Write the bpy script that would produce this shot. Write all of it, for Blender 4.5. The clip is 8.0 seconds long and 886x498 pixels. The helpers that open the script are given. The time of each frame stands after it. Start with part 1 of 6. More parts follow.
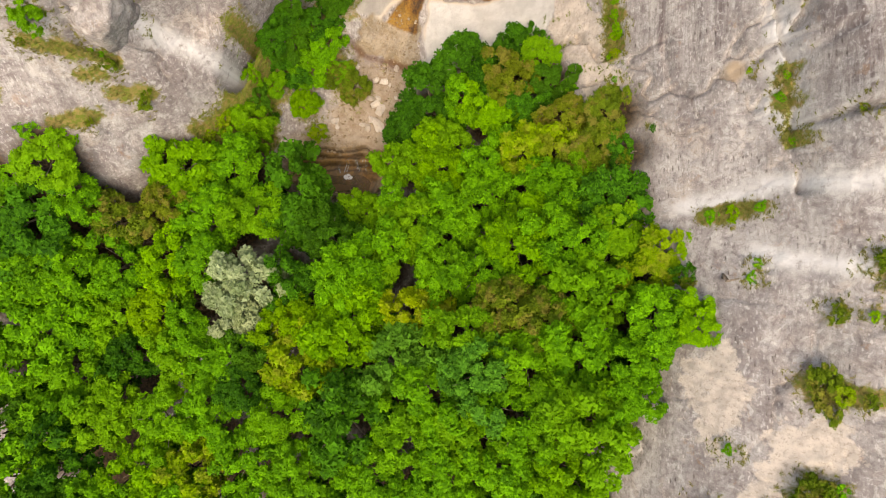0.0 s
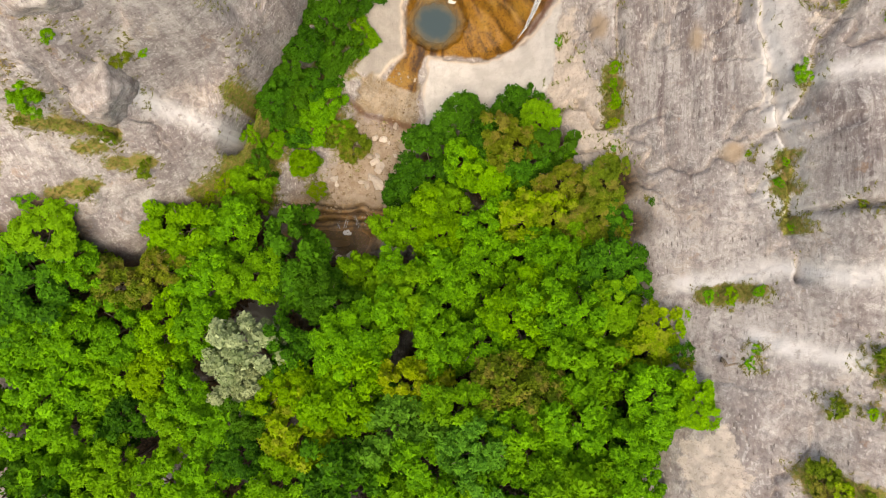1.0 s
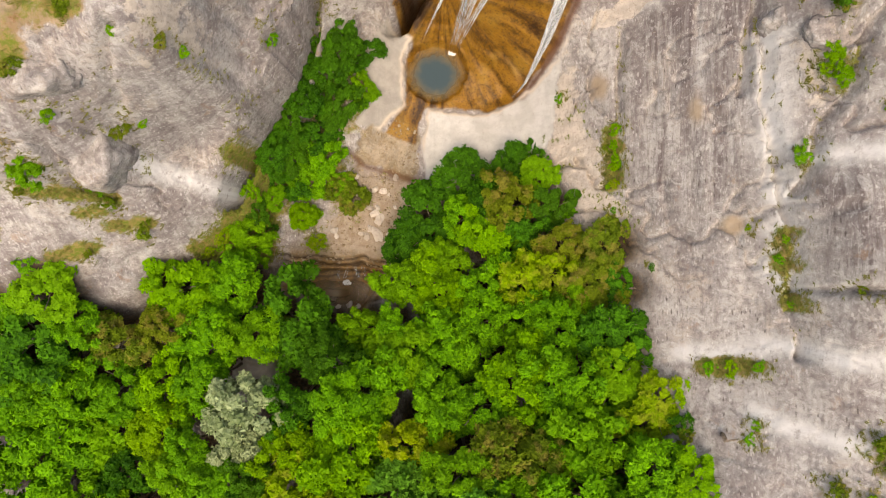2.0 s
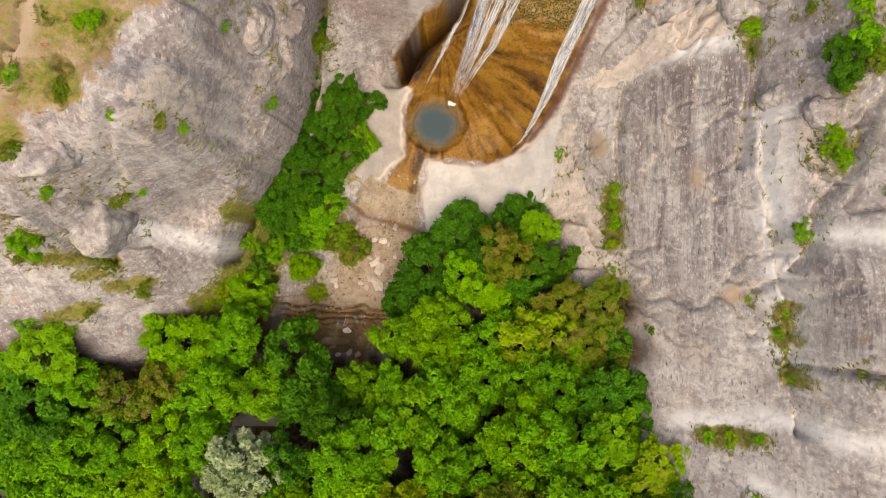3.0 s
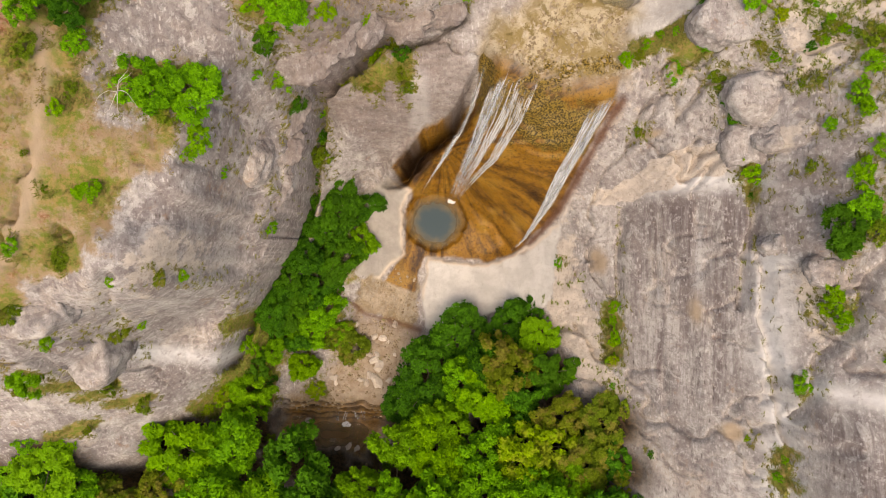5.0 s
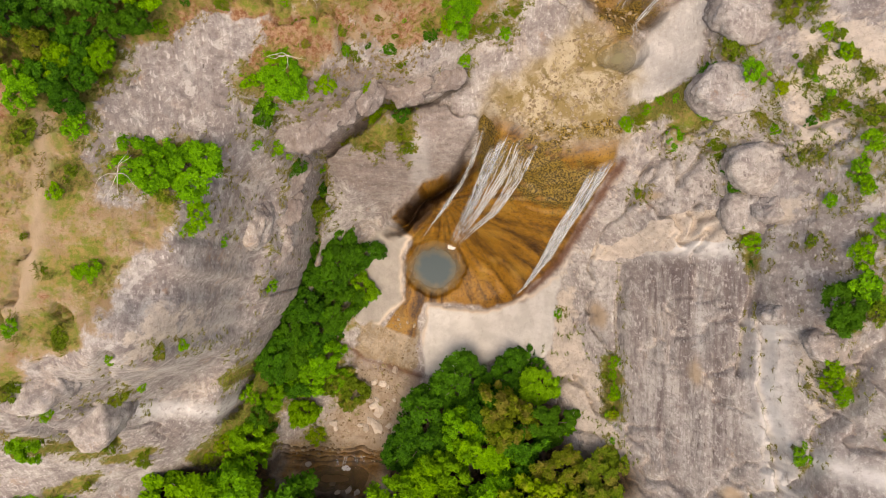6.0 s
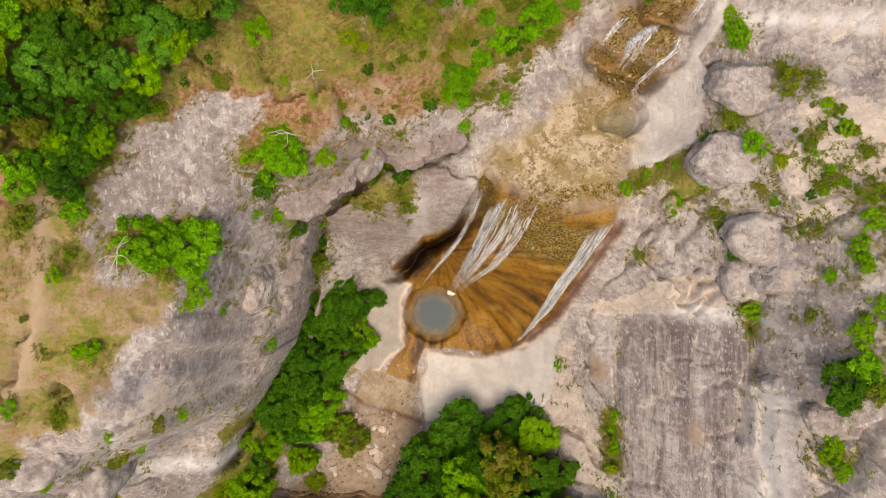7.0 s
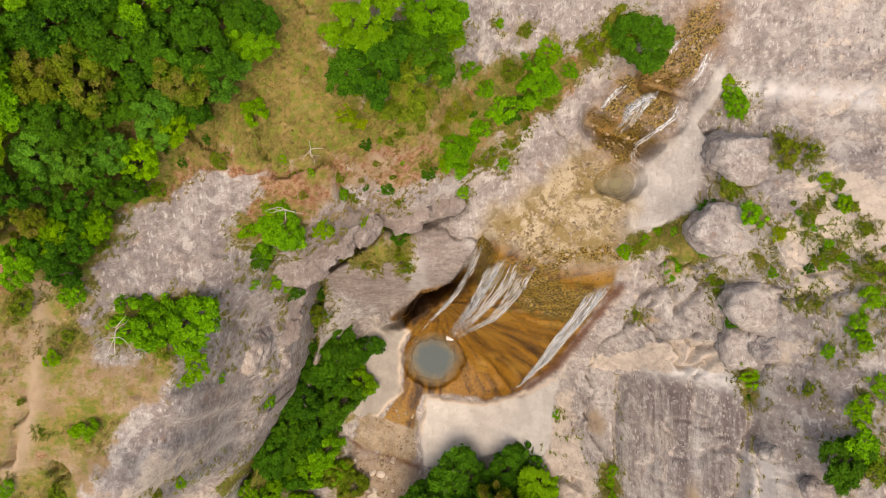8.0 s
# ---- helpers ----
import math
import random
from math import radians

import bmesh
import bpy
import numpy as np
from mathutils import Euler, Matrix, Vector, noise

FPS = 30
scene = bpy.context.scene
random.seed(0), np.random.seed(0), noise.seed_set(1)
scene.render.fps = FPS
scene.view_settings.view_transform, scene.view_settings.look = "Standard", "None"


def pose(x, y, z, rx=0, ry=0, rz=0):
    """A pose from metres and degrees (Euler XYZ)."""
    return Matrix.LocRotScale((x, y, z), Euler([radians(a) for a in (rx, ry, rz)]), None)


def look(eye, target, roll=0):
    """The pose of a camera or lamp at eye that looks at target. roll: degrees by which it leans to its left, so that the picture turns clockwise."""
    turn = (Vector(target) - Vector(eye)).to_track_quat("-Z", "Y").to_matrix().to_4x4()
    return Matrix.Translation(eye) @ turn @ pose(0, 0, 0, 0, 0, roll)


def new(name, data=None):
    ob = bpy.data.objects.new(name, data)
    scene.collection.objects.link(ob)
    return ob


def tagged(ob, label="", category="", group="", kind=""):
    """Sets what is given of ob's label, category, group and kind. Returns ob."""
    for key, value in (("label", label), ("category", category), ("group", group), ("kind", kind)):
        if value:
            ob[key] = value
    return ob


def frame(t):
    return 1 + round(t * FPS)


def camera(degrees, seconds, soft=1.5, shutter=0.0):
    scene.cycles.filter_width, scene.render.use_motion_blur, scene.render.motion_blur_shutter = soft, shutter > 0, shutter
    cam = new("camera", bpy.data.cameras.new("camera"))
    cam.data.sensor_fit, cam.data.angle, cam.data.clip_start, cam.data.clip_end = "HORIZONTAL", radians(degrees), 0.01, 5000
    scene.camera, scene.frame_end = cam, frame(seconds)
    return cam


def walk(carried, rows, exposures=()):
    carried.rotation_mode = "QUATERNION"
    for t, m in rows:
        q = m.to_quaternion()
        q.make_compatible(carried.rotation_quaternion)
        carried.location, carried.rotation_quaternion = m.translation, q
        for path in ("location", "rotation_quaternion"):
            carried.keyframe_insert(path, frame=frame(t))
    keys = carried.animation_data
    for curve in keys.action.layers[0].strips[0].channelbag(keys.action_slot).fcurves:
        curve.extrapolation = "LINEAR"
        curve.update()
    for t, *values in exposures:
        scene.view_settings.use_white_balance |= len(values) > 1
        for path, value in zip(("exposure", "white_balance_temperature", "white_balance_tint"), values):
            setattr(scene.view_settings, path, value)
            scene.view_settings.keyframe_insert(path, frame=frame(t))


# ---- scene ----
# ---- camera: a drone that looks straight down and glides up the gorge at a steady height ----
cam = camera(70.0, 8.0, soft=1.05)
PATH = (
    (0.0, 0.0, 0.0), (0.5, 0.038, 2.185), (1.0, 0.072, 4.24), (1.5, 0.085, 6.17), (3.0, 0.108, 11.677), (3.5, 0.108, 13.509), (4.0, 0.115, 15.33),
    (5.5, 0.15, 20.497), (6.0, 0.148, 22.16), (6.5, 0.148, 23.82), (7.0, 0.165, 25.488), (7.5, 0.19, 27.16), (8.0, 0.245, 28.8),
)
YAW = 0.035
walk(cam, [(t, pose(x, y, 48.0, 0, 0, -0.18 + YAW * t)) for t, x, y in PATH], exposures=((0.0, 0.93, 8050, 9), (3.5, 0.77, 8250, 12), (8.0, 0.64, 8400, 14)))

# ---- light: thin overcast, soft sun ----
SUN_HEIGHT, SUN_TURN = 70.0, 185.0
world = bpy.data.worlds.new("sky")
scene.world = world
world.use_nodes = True
sky = world.node_tree.nodes.new("ShaderNodeTexSky")
sky.sky_type = "NISHITA"
sky.sun_disc = False
sky.sun_elevation, sky.sun_rotation = radians(SUN_HEIGHT), radians(SUN_TURN)
sky.air_density, sky.dust_density, sky.ozone_density = 1.0, 4.0, 1.0
back = world.node_tree.nodes["Background"]
back.inputs["Strength"].default_value = 0.15
world.node_tree.links.new(sky.outputs["Color"], back.inputs["Color"])
sun = new("sun", bpy.data.lights.new("sun", "SUN"))
sun.data.energy, sun.data.angle, sun.data.color = 0.9, radians(40), (1.0, 0.95, 0.88)
turn, rise = radians(SUN_TURN), radians(SUN_HEIGHT)
sun.matrix_world = look((0, 0, 80), Vector((0, 0, 80)) - Vector((math.sin(turn) * math.cos(rise), math.cos(turn) * math.cos(rise), math.sin(rise))))
# ---- relief of the gorge: crests, feet and beds, each a run of (x, y, z) ----
LINES = {}
LINES["river_bed"] = ((-45, -34, -8), (-31, -20, -4.5), (-22, -9, -3), (-14.5, -0.8, -1.3), (-10.5, 2.6, -0.7), (-8, 4.6, -0.4), (-7.4, 5.8, -0.3))
LINES["middle_bed"] = ((-7.0, 7.3, 1.2), (-5.2, 9.5, 1.4), (-3.6, 13.2, 1.6), (-1.7, 16.6, 1.8))
LINES["pool_shelf"] = ((-1.4, 17.6, 1.85), (0.6, 18.4, 1.9), (-2.6, 20.5, 1.9), (-0.4, 22.3, 1.9))
LINES["pale_slab"] = ((-0.8, 14.5, 2.1), (2.2, 15.6, 2.4), (5.2, 16.6, 3.3), (6.6, 15.0, 4.6))
LINES["west_slab"] = ((-4.8, 16.4, 2.1), (-4.4, 19.5, 2.2), (-4.0, 22.4, 2.6))
LINES["fall_foot"] = ((-1.8, 23.6, 3.2), (0.6, 22.9, 2.6), (3.0, 20.6, 2.4), (4.4, 19.0, 2.3))
LINES["fall_face"] = ((0.4, 25.7, 7.2), (3.0, 24.6, 8.0), (5.2, 24.4, 9.3), (6.6, 22.6, 7.6), (6.4, 20.4, 4.6))
LINES["fall_lip"] = ((1.7, 29.0, 13.2), (3.6, 28.7, 13.1), (5.7, 28.2, 13.0), (7.4, 27.2, 12.9), (8.9, 26.7, 13.1))
LINES["upper_bed"] = ((2.2, 30.4, 13.9), (4.2, 31.6, 13.9), (6.7, 31.9, 14.1), (9.9, 32.5, 14.2), (9.6, 34.2, 14.4))
LINES["upper_fall"] = ((8.0, 36.2, 15.2), (9.8, 35.3, 14.9), (10.2, 36.5, 16.4), (11.6, 37.2, 17.0), (12.2, 38.4, 17.3), (12.8, 40.0, 18.4), (13.4, 44, 19.5))
LINES["upper_slab"] = ((11.8, 31.4, 15.1), (12.6, 33.2, 15.8), (12.4, 35.8, 15.8), (13.0, 37.6, 16.9))
LINES["east_foot"] = ((8.6, 21.2, 7.8), (9.7, 18.8, 8.0), (8.8, 16.2, 6.8), (10.2, 13.2, 7.9), (9.8, 9.4, 7.4), (8.6, 4.0, 7.4), (8.0, -4.0, 8.2), (8.0, -14.0, 9.0))
LINES["east_rib"] = ((11.3, 21.2, 9.8), (11.0, 25.2, 13.0), (12.9, 21.2, 13.0), (13.8, 15.5, 13.3), (14.6, 9.0, 13.4), (15.4, 2.0, 14.6), (14.6, -4.0, 16.2), (14.2, -14.0, 17.6))
LINES["east_brow"] = ((15.0, 25.5, 16.6), (15.7, 18.5, 16.6), (16.9, 12.7, 17.4), (17.3, 6.2, 16.3), (17.4, 2.7, 17.3), (17.4, -1.0, 17.8), (17.6, -9.0, 18.8))
LINES["east_step"] = ((18.2, 10.6, 19.8), (18.5, 7.0, 20.4), (18.7, 2.7, 19.4), (18.3, -2.0, 19.0), (18.3, -6.0, 19.7))
LINES["east_shoulder"] = ((12.0, 28.4, 16.0), (14.3, 30.2, 17.7), (16.1, 31.7, 18.8), (18.0, 31.5, 20.0), (17.9, 27.0, 20.1), (17.3, 20.4, 20.3), (21, 12, 21.5), (23, 2, 21.5), (22, -10, 22))
LINES["east_height"] = ((16.1, 38.4, 18.1), (19.4, 37.9, 19.5), (24, 44, 21.5), (26, 32, 24), (28, 18, 26.5), (32, 0, 27), (32, -18, 27))
LINES["south_bank"] = ((2.5, 11.0, 3.2), (0.5, 5.0, 2.6), (0.0, -3.0, 3.6), (1.0, -13.0, 5.0), (-6.0, -6.0, 1.2), (-7.0, -16.0, 1.6))
LINES["north_bank"] = ((-6.5, -0.8, 0.2), (-3.0, 4.6, 1.5), (-3.0, 8.2, 1.8))
LINES["west_bank"] = ((-40, -8, 2), (-32, -4, 1.6), (-24, 1.5, 2.6), (-18.5, 4.6, 3.2), (-13.5, 7.2, 2.6), (-10.6, 8.6, 2.0))
LINES["west_edge"] = ((-7.6, 26.6, 13.4), (-8.3, 24.2, 12.9), (-8.8, 22.1, 12.2), (-9.9, 19.2, 11.2), (-11.4, 16.4, 9.8), (-13.1, 13.8, 8.2), (-14.4, 11.1, 7.0), (-17.6, 9.0, 7.2), (-21.6, 7.5, 8.6))
LINES["west_drop"] = ((-7.0, 26.7, 9.6), (-7.75, 24.1, 7.6), (-8.2, 22.0, 5.6), (-9.3, 19.0, 4.6), (-10.8, 16.1, 4.3), (-12.55, 13.5, 4.8), (-13.8, 10.5, 4.6), (-17.3, 8.2, 5.6), (-21.4, 6.6, 7.4))
LINES["west_toe"] = ((-26.0, 6.4, 8.6), (-23.0, 5.8, 8.2), (-20.4, 5.6, 6.2))
LINES["strip_head"] = ((-8.0, 21.6, 4.8), (-6.6, 22.8, 4.4), (-5.4, 23.5, 3.4))
LINES["strip"] = ((-9.5, 11.2, 2.2), (-8.6, 14.5, 2.4), (-7.4, 18.0, 2.6), (-6.2, 21.2, 2.8))
LINES["west_face"] = ((-30, 11, 13), (-22.5, 11.6, 14.0), (-19.3, 12.2, 13.6), (-17.4, 13.1, 12.0), (-14.8, 14.7, 10.2), (-13.0, 16.0, 12.0), (-11.9, 17.9, 13.0), (-11.0, 20.1, 13.5), (-10.0, 22.5, 13.6), (-9.3, 24.3, 13.8), (-8.9, 25.4, 14.2))
LINES["inner_rock"] = ((-6.9, 24.2, 7.0), (-5.6, 25.5, 8.4), (-6.2, 26.5, 9.5), (-4.6, 27.5, 11.4), (-2.8, 27.9, 12.5), (0.2, 27.9, 12.2), (1.2, 29.4, 13.5))
LINES["undercut"] = ((-3.6, 24.2, 4.0), (-2.0, 25.0, 5.2), (-0.9, 26.0, 7.6))
LINES["west_rim"] = ((-24, 13.5, 17.8), (-20.2, 13.2, 17.2), (-16.6, 15.4, 17.4), (-13.5, 16.5, 18.2), (-12.7, 17.3, 18.4), (-11.7, 19.4, 18.2), (-11.0, 21.2, 18.2), (-10.7, 23.4, 19.3), (-9.9, 26.0, 18.8), (-7.8, 28.7, 17.9))
LINES["west_ledge"] = ((-12.8, 20.0, 19.9), (-12.2, 22.6, 20.6), (-12.0, 25.4, 20.9), (-11.2, 28.0, 20.7), (-9.4, 29.4, 20.2))
LINES["west_top"] = ((-34, 20, 25), (-22, 18.0, 22.6), (-16.2, 18.6, 21.2), (-14.9, 21.3, 21.4), (-15.4, 24.4, 22.8), (-14.3, 27.3, 22.6), (-12.8, 30.0, 22.2), (-9.2, 32.0, 21.2))
LINES["meadow"] = ((-32, 32, 27), (-18, 30, 24.2), (-15.2, 33.5, 23.4), (-10.5, 36, 22.6), (-7.0, 35.6, 22.0), (-4.0, 34.8, 21.3), (-1.2, 35.8, 20.6), (-6, 44, 24), (-20, 46, 27))
LINES["north_rim"] = ((-6.5, 28.2, 17.4), (-4.9, 29.1, 17.0), (-3.1, 30.6, 16.3), (-2.2, 30.3, 15.6), (-0.8, 30.7, 15.4), (0.8, 31.5, 15.3), (3.4, 33.8, 15.0))
LINES["north_drop"] = ((-6.2, 27.6, 13.0), (-4.5, 28.5, 12.8), (-2.9, 29.8, 13.3), (-1.8, 29.7, 13.4), (-0.6, 30.1, 13.8), (1.1, 30.7, 14.0))
LINES["north_slope"] = ((-3.6, 31.6, 18.0), (0.2, 33.6, 17.4), (3.0, 35.6, 17.0), (5.6, 36.6, 16.2), (3.4, 38.6, 18.0), (7.0, 38.6, 17.2), (6.0, 44, 19.5))


def run_points(line, step):
    pts = []
    for (x0, y0, z0), (x1, y1, z1) in zip(line, line[1:]):
        n = max(1, int(math.hypot(x1 - x0, y1 - y0) / step))
        pts += [(x0 + (x1 - x0) * i / n, y0 + (y1 - y0) * i / n, z0 + (z1 - z0) * i / n) for i in range(n)]
    return pts + [line[-1]]


NODES = np.array([p for line in LINES.values() for p in run_points(line, 1.1)])


def kernel(x, y):
    d = np.hypot(x[:, None] - NODES[None, :, 0], y[:, None] - NODES[None, :, 1])
    return np.hstack([np.sqrt(d * d + 0.09), np.ones((len(x), 1)), x[:, None], y[:, None]])


def solve_relief():
    n = len(NODES)
    a = np.zeros((n + 3, n + 3))
    a[:n] = kernel(NODES[:, 0], NODES[:, 1])
    a[n:, :n] = a[:n, n:].T
    a[:n, :n] -= 0.03 * np.eye(n)
    return np.linalg.solve(a, np.concatenate([NODES[:, 2], np.zeros(3)]))


WEIGHTS = solve_relief()


def relief(x, y):
    """Height of the bare gorge, before rocks and grain."""
    x, y = np.atleast_1d(np.asarray(x, float)), np.atleast_1d(np.asarray(y, float))
    out = np.empty(x.size)
    fx, fy = x.ravel(), y.ravel()
    for i in range(0, x.size, 20000):
        out[i:i + 20000] = kernel(fx[i:i + 20000], fy[i:i + 20000]) @ WEIGHTS
    return out.reshape(x.shape)
# ---- plan: outlines of the different grounds, mineral stains and joints, in metres ----
ZONES = {}
ZONES["ochre"] = ((2.4, 29.5), (1.9, 27.8), (0.9, 26.8), (-1.0, 26.2), (-2.0, 25.2), (-3.2, 24.2), (-2.0, 22.8), (-2.6, 21.7), (-2.6, 19.3), (-2.6, 18.4), (-3.3, 17.6), (-4.1, 16.5), (-1.9, 15.6), (-1.6, 17.2), (-1.2, 18.3), (0.8, 18.2), (3.3, 17.9), (5.0, 18.5), (6.3, 19.6), (7.6, 21.3), (8.0, 22.9), (8.5, 24.8), (9.5, 26.8), (9.5, 28.0), (6.9, 28.3), (4.7, 28.8))
ZONES["tan_bed"] = ((-4.1, 16.6), (-5.7, 16.4), (-6.5, 14.8), (-5.8, 14.0), (-3.3, 13.4), (-1.4, 13.2), (-1.6, 16.8), (-3.3, 17.6))
ZONES["mossy_bed"] = ((2.4, 29.5), (2.8, 30.7), (4.7, 32.0), (6.2, 33.0), (7.5, 34.0), (9.0, 33.2), (10.0, 32.0), (9.8, 29.8), (9.5, 27.7), (6.9, 27.6), (5.1, 28.2))
ZONES["pale_slab"] = ((-1.0, 18.2), (0.8, 17.9), (3.4, 17.7), (5.2, 18.3), (6.5, 19.4), (7.6, 20.5), (8.2, 22.0), (7.7, 19.4), (7.4, 15.9), (6.9, 14.7), (4.8, 14.6), (2.0, 13.8), (-1.2, 12.9), (-1.5, 15.6))
ZONES["west_slab"] = ((-5.3, 22.6), (-3.6, 23.7), (-2.1, 23.0), (-2.7, 21.6), (-2.7, 18.5), (-4.4, 16.7), (-6.0, 17.1), (-5.1, 20.1))
ZONES["upper_slab"] = ((9.7, 29.7), (9.9, 31.7), (10.5, 33.0), (11.3, 34.3), (12.0, 34.6), (12.3, 35.3), (12.7, 36.5), (13.2, 37.7), (13.7, 37.7), (13.9, 36.9), (13.4, 35.6), (12.9, 34.9), (13.4, 33.9), (13.0, 32.8), (12.9, 32.0), (12.6, 30.8), (11.3, 30.0))
ZONES["upper_wet"] = ((7.6, 35.8), (8.7, 37.3), (10.5, 38.7), (11.4, 39.8), (12.5, 40.9), (13.5, 40.9), (13.5, 39.1), (13.2, 38.0), (12.1, 36.2), (11.9, 34.8), (10.6, 33.0), (9.5, 32.2), (8.0, 33.9))
ZONES["gravel"] = ((-6.4, 14.0), (-3.4, 13.6), (-1.7, 12.7), (-2.5, 10.2), (-3.8, 8.2), (-3.8, 6.5), (-11.7, 6.7), (-11.2, 7.8), (-9.2, 8.6), (-7.9, 11.1))
ZONES["meadow"] = ((-10.9, 33.0), (-8.9, 34.6), (-8.3, 36.4), (-7.5, 37.9), (-7.4, 39.5), (-3.5, 39.9), (-4.3, 37.6), (-4.1, 35.7), (-3.3, 34.5), (-1.4, 34.8), (-3.4, 33.2), (-5.4, 32.1), (-6.7, 32.5), (-8.0, 32.7), (-9.7, 32.8))
ZONES["dry_top"] = ((-17.9, 27.2), (-15.0, 27.0), (-14.0, 23.8), (-11.1, 24.0), (-11.8, 22.0), (-13.7, 21.0), (-13.8, 18.6), (-17.1, 17.6), (-19.4, 14.6), (-21.0, 11.8), (-26.0, 12.2), (-26.0, 25.0))
ZONES["dry_north"] = ((-12.1, 31.1), (-10.3, 33.0), (-8.5, 32.7), (-6.2, 32.3), (-3.9, 33.3), (-1.4, 34.6), (0.7, 36.3), (3.4, 37.5), (7.4, 38.1), (6.5, 36.6), (3.6, 34.8), (0.7, 32.8), (-2.4, 30.5), (-6.3, 28.0), (-9.0, 29.3), (-7.1, 32.2), (-9.4, 32.2), (-11.1, 30.9))
ZONES["moss_foot"] = ((-13.4, 14.2), (-12.4, 15.0), (-12.1, 11.9), (-12.3, 7.4), (-14.7, 6.2), (-17.0, 8.1), (-15.1, 9.7), (-13.5, 12.0))
ZONES["north_wood"] = ((-17.1, 38.7), (-7.4, 39.5), (-8.0, 37.4), (-8.6, 35.5), (-10.3, 33.5), (-11.7, 31.4), (-13.2, 29.3), (-14.5, 27.5), (-15.9, 26.2), (-17.9, 26.2))
ZONES["low_ledge"] = ((-12.1, 6.7), (-11.2, 7.7), (-3.8, 7.3), (-4.5, 4.7), (-6.1, 2.9), (-9.6, 4.3), (-11.9, 5.1))
ZONES["cream_foot"] = ((7.4, 19.4), (8.5, 19.4), (9.5, 14.7), (10.8, 11.4), (11.6, 9.5), (12.4, 6.8), (11.1, 7.3), (9.2, 9.2), (7.8, 12.6), (6.9, 14.7))
ZONES["cream_notch"] = ((16.6, 17.8), (17.1, 18.5), (17.7, 17.5), (17.7, 15.3), (17.4, 13.8), (16.9, 15.1))
ZONES["cream_shelf"] = ((15.0, 24.8), (16.7, 24.7), (16.6, 23.4), (15.4, 23.3))
ZONES["cream_height"] = ((16.0, 32.5), (19.4, 31.5), (19.6, 26.9), (17.7, 27.8), (16.5, 25.7), (15.9, 28.8))
ZONES["cream_crest"] = ((15.6, 41), (24, 41), (24, 22), (18.8, 22), (17.6, 27), (16, 33))
ZONES["cream_bank"] = ((12.7, -5.6), (14.2, -4.7), (14.9, -7.5), (13.4, -10.8), (12.4, -9.3))
ZONES["cream_south"] = ((15.5, -8.5), (17.6, -6.7), (18.7, -9.2), (17.3, -11.5), (13.8, -13.3), (14.4, -11.6))
ZONES["cream_ramp"] = ((9.5, 21.8), (12.3, 23.9), (15.0, 24.3), (15.1, 23.2), (12.9, 22.4), (11.3, 21.5))
ZONES["cream_west"] = ((-12.4, 19.8), (-11.8, 19.1), (-12.4, 17.7), (-13.6, 16.7), (-13.4, 17.6))
ZONES["streaked"] = ((11.5, 21.5), (15.4, 22.1), (15.8, 19.4), (16.1, 14.9), (15.3, 14.1), (14.6, 10.3), (12.4, 9.8), (11.2, 15.0))
ZONES["streaked_east"] = ((17.1, 11.3), (19.6, 11.8), (20.1, 7.1), (17.5, 6.5))
GREEN_LINES = (
    ((-27.6, 8.7), (-25.5, 9.0)), ((-23.3, 7.5), (-20.9, 8.3)), ((-22.5, 11.2), (-19.0, 11.1)), ((-20.0, 9.4), (-18.1, 9.7)), ((-21.0, 10.0), (-19.9, 10.3)),
    ((10.5, 15.3), (10.7, 13.5), (10.6, 11.8)), ((16.9, 8.8), (17.1, 7.0), (17.2, 5.2)), ((-3.6, 28.6), (-1.9, 28.4), (-2.0, 30.0)), ((-5.0, 28.3), (-3.4, 28.2)),
    ((14.0, 1.7), (16.1, 2.1)), ((17.2, -6.4), (18.8, -6.7)), ((14.0, 29.0), (12.8, 28.6), (11.2, 29.6)), ((15.2, 23.4), (15.4, 21.3)), ((9.6, 28.9), (10.9, 29.4), (12.4, 30.0)),
)
TAN_STAINS = ((13.74, 15.5, 0.26, 0.7), (9.85, 18.1, 0.4, 0.75), (15.3, 9.3, 0.4, 0.5), (11.4, 25.0, 0.5, 0.2))
STAINS = {}
STAINS["wash_a"] = ((17.6, 12.2), (18.4, 12.3), (19.6, 12.2), (20.6, 12.3))
STAINS["wash_b"] = ((13.3, 2.3), (14.9, 2.5), (17.1, 3.3), (18.2, 3.0), (19.3, 3.2), (20.6, 4.0))
STAINS["wash_c"] = ((15.9, -0.4), (17.0, -0.6), (18.4, -0.8))
STAINS["wash_d"] = ((12.1, 22.4), (13.5, 22.4), (15.2, 22.1))
STAINS["wash_e"] = ((15.9, 18.3), (16.0, 15.0), (16.2, 13.0), (16.7, 10.2), (17.1, 6.1))
STAINS["wash_f"] = ((14.5, 36.6), (16.6, 36.1), (19.8, 35.3))
STAINS["wash_g"] = ((-17.7, 13.2), (-17.1, 12.8), (-15.5, 12.3), (-14.0, 11.7))
STAINS["wash_h"] = ((-1.2, 28.1), (-1.2, 26.7), (-1.4, 26.4))
CRACKS = {}
CRACKS["a"] = ((17.3, 2.8), (17.3, 5.6), (17.2, 7.9), (16.9, 10.2), (16.4, 12.4), (16.0, 15.2), (15.8, 18.8), (15.4, 21.7))
CRACKS["b"] = ((17.3, 5.9), (18.4, 6.2), (19.6, 6.3), (20.4, 7.2))
CRACKS["c"] = ((11.0, 21.1), (10.7, 17.4), (10.9, 12.1))
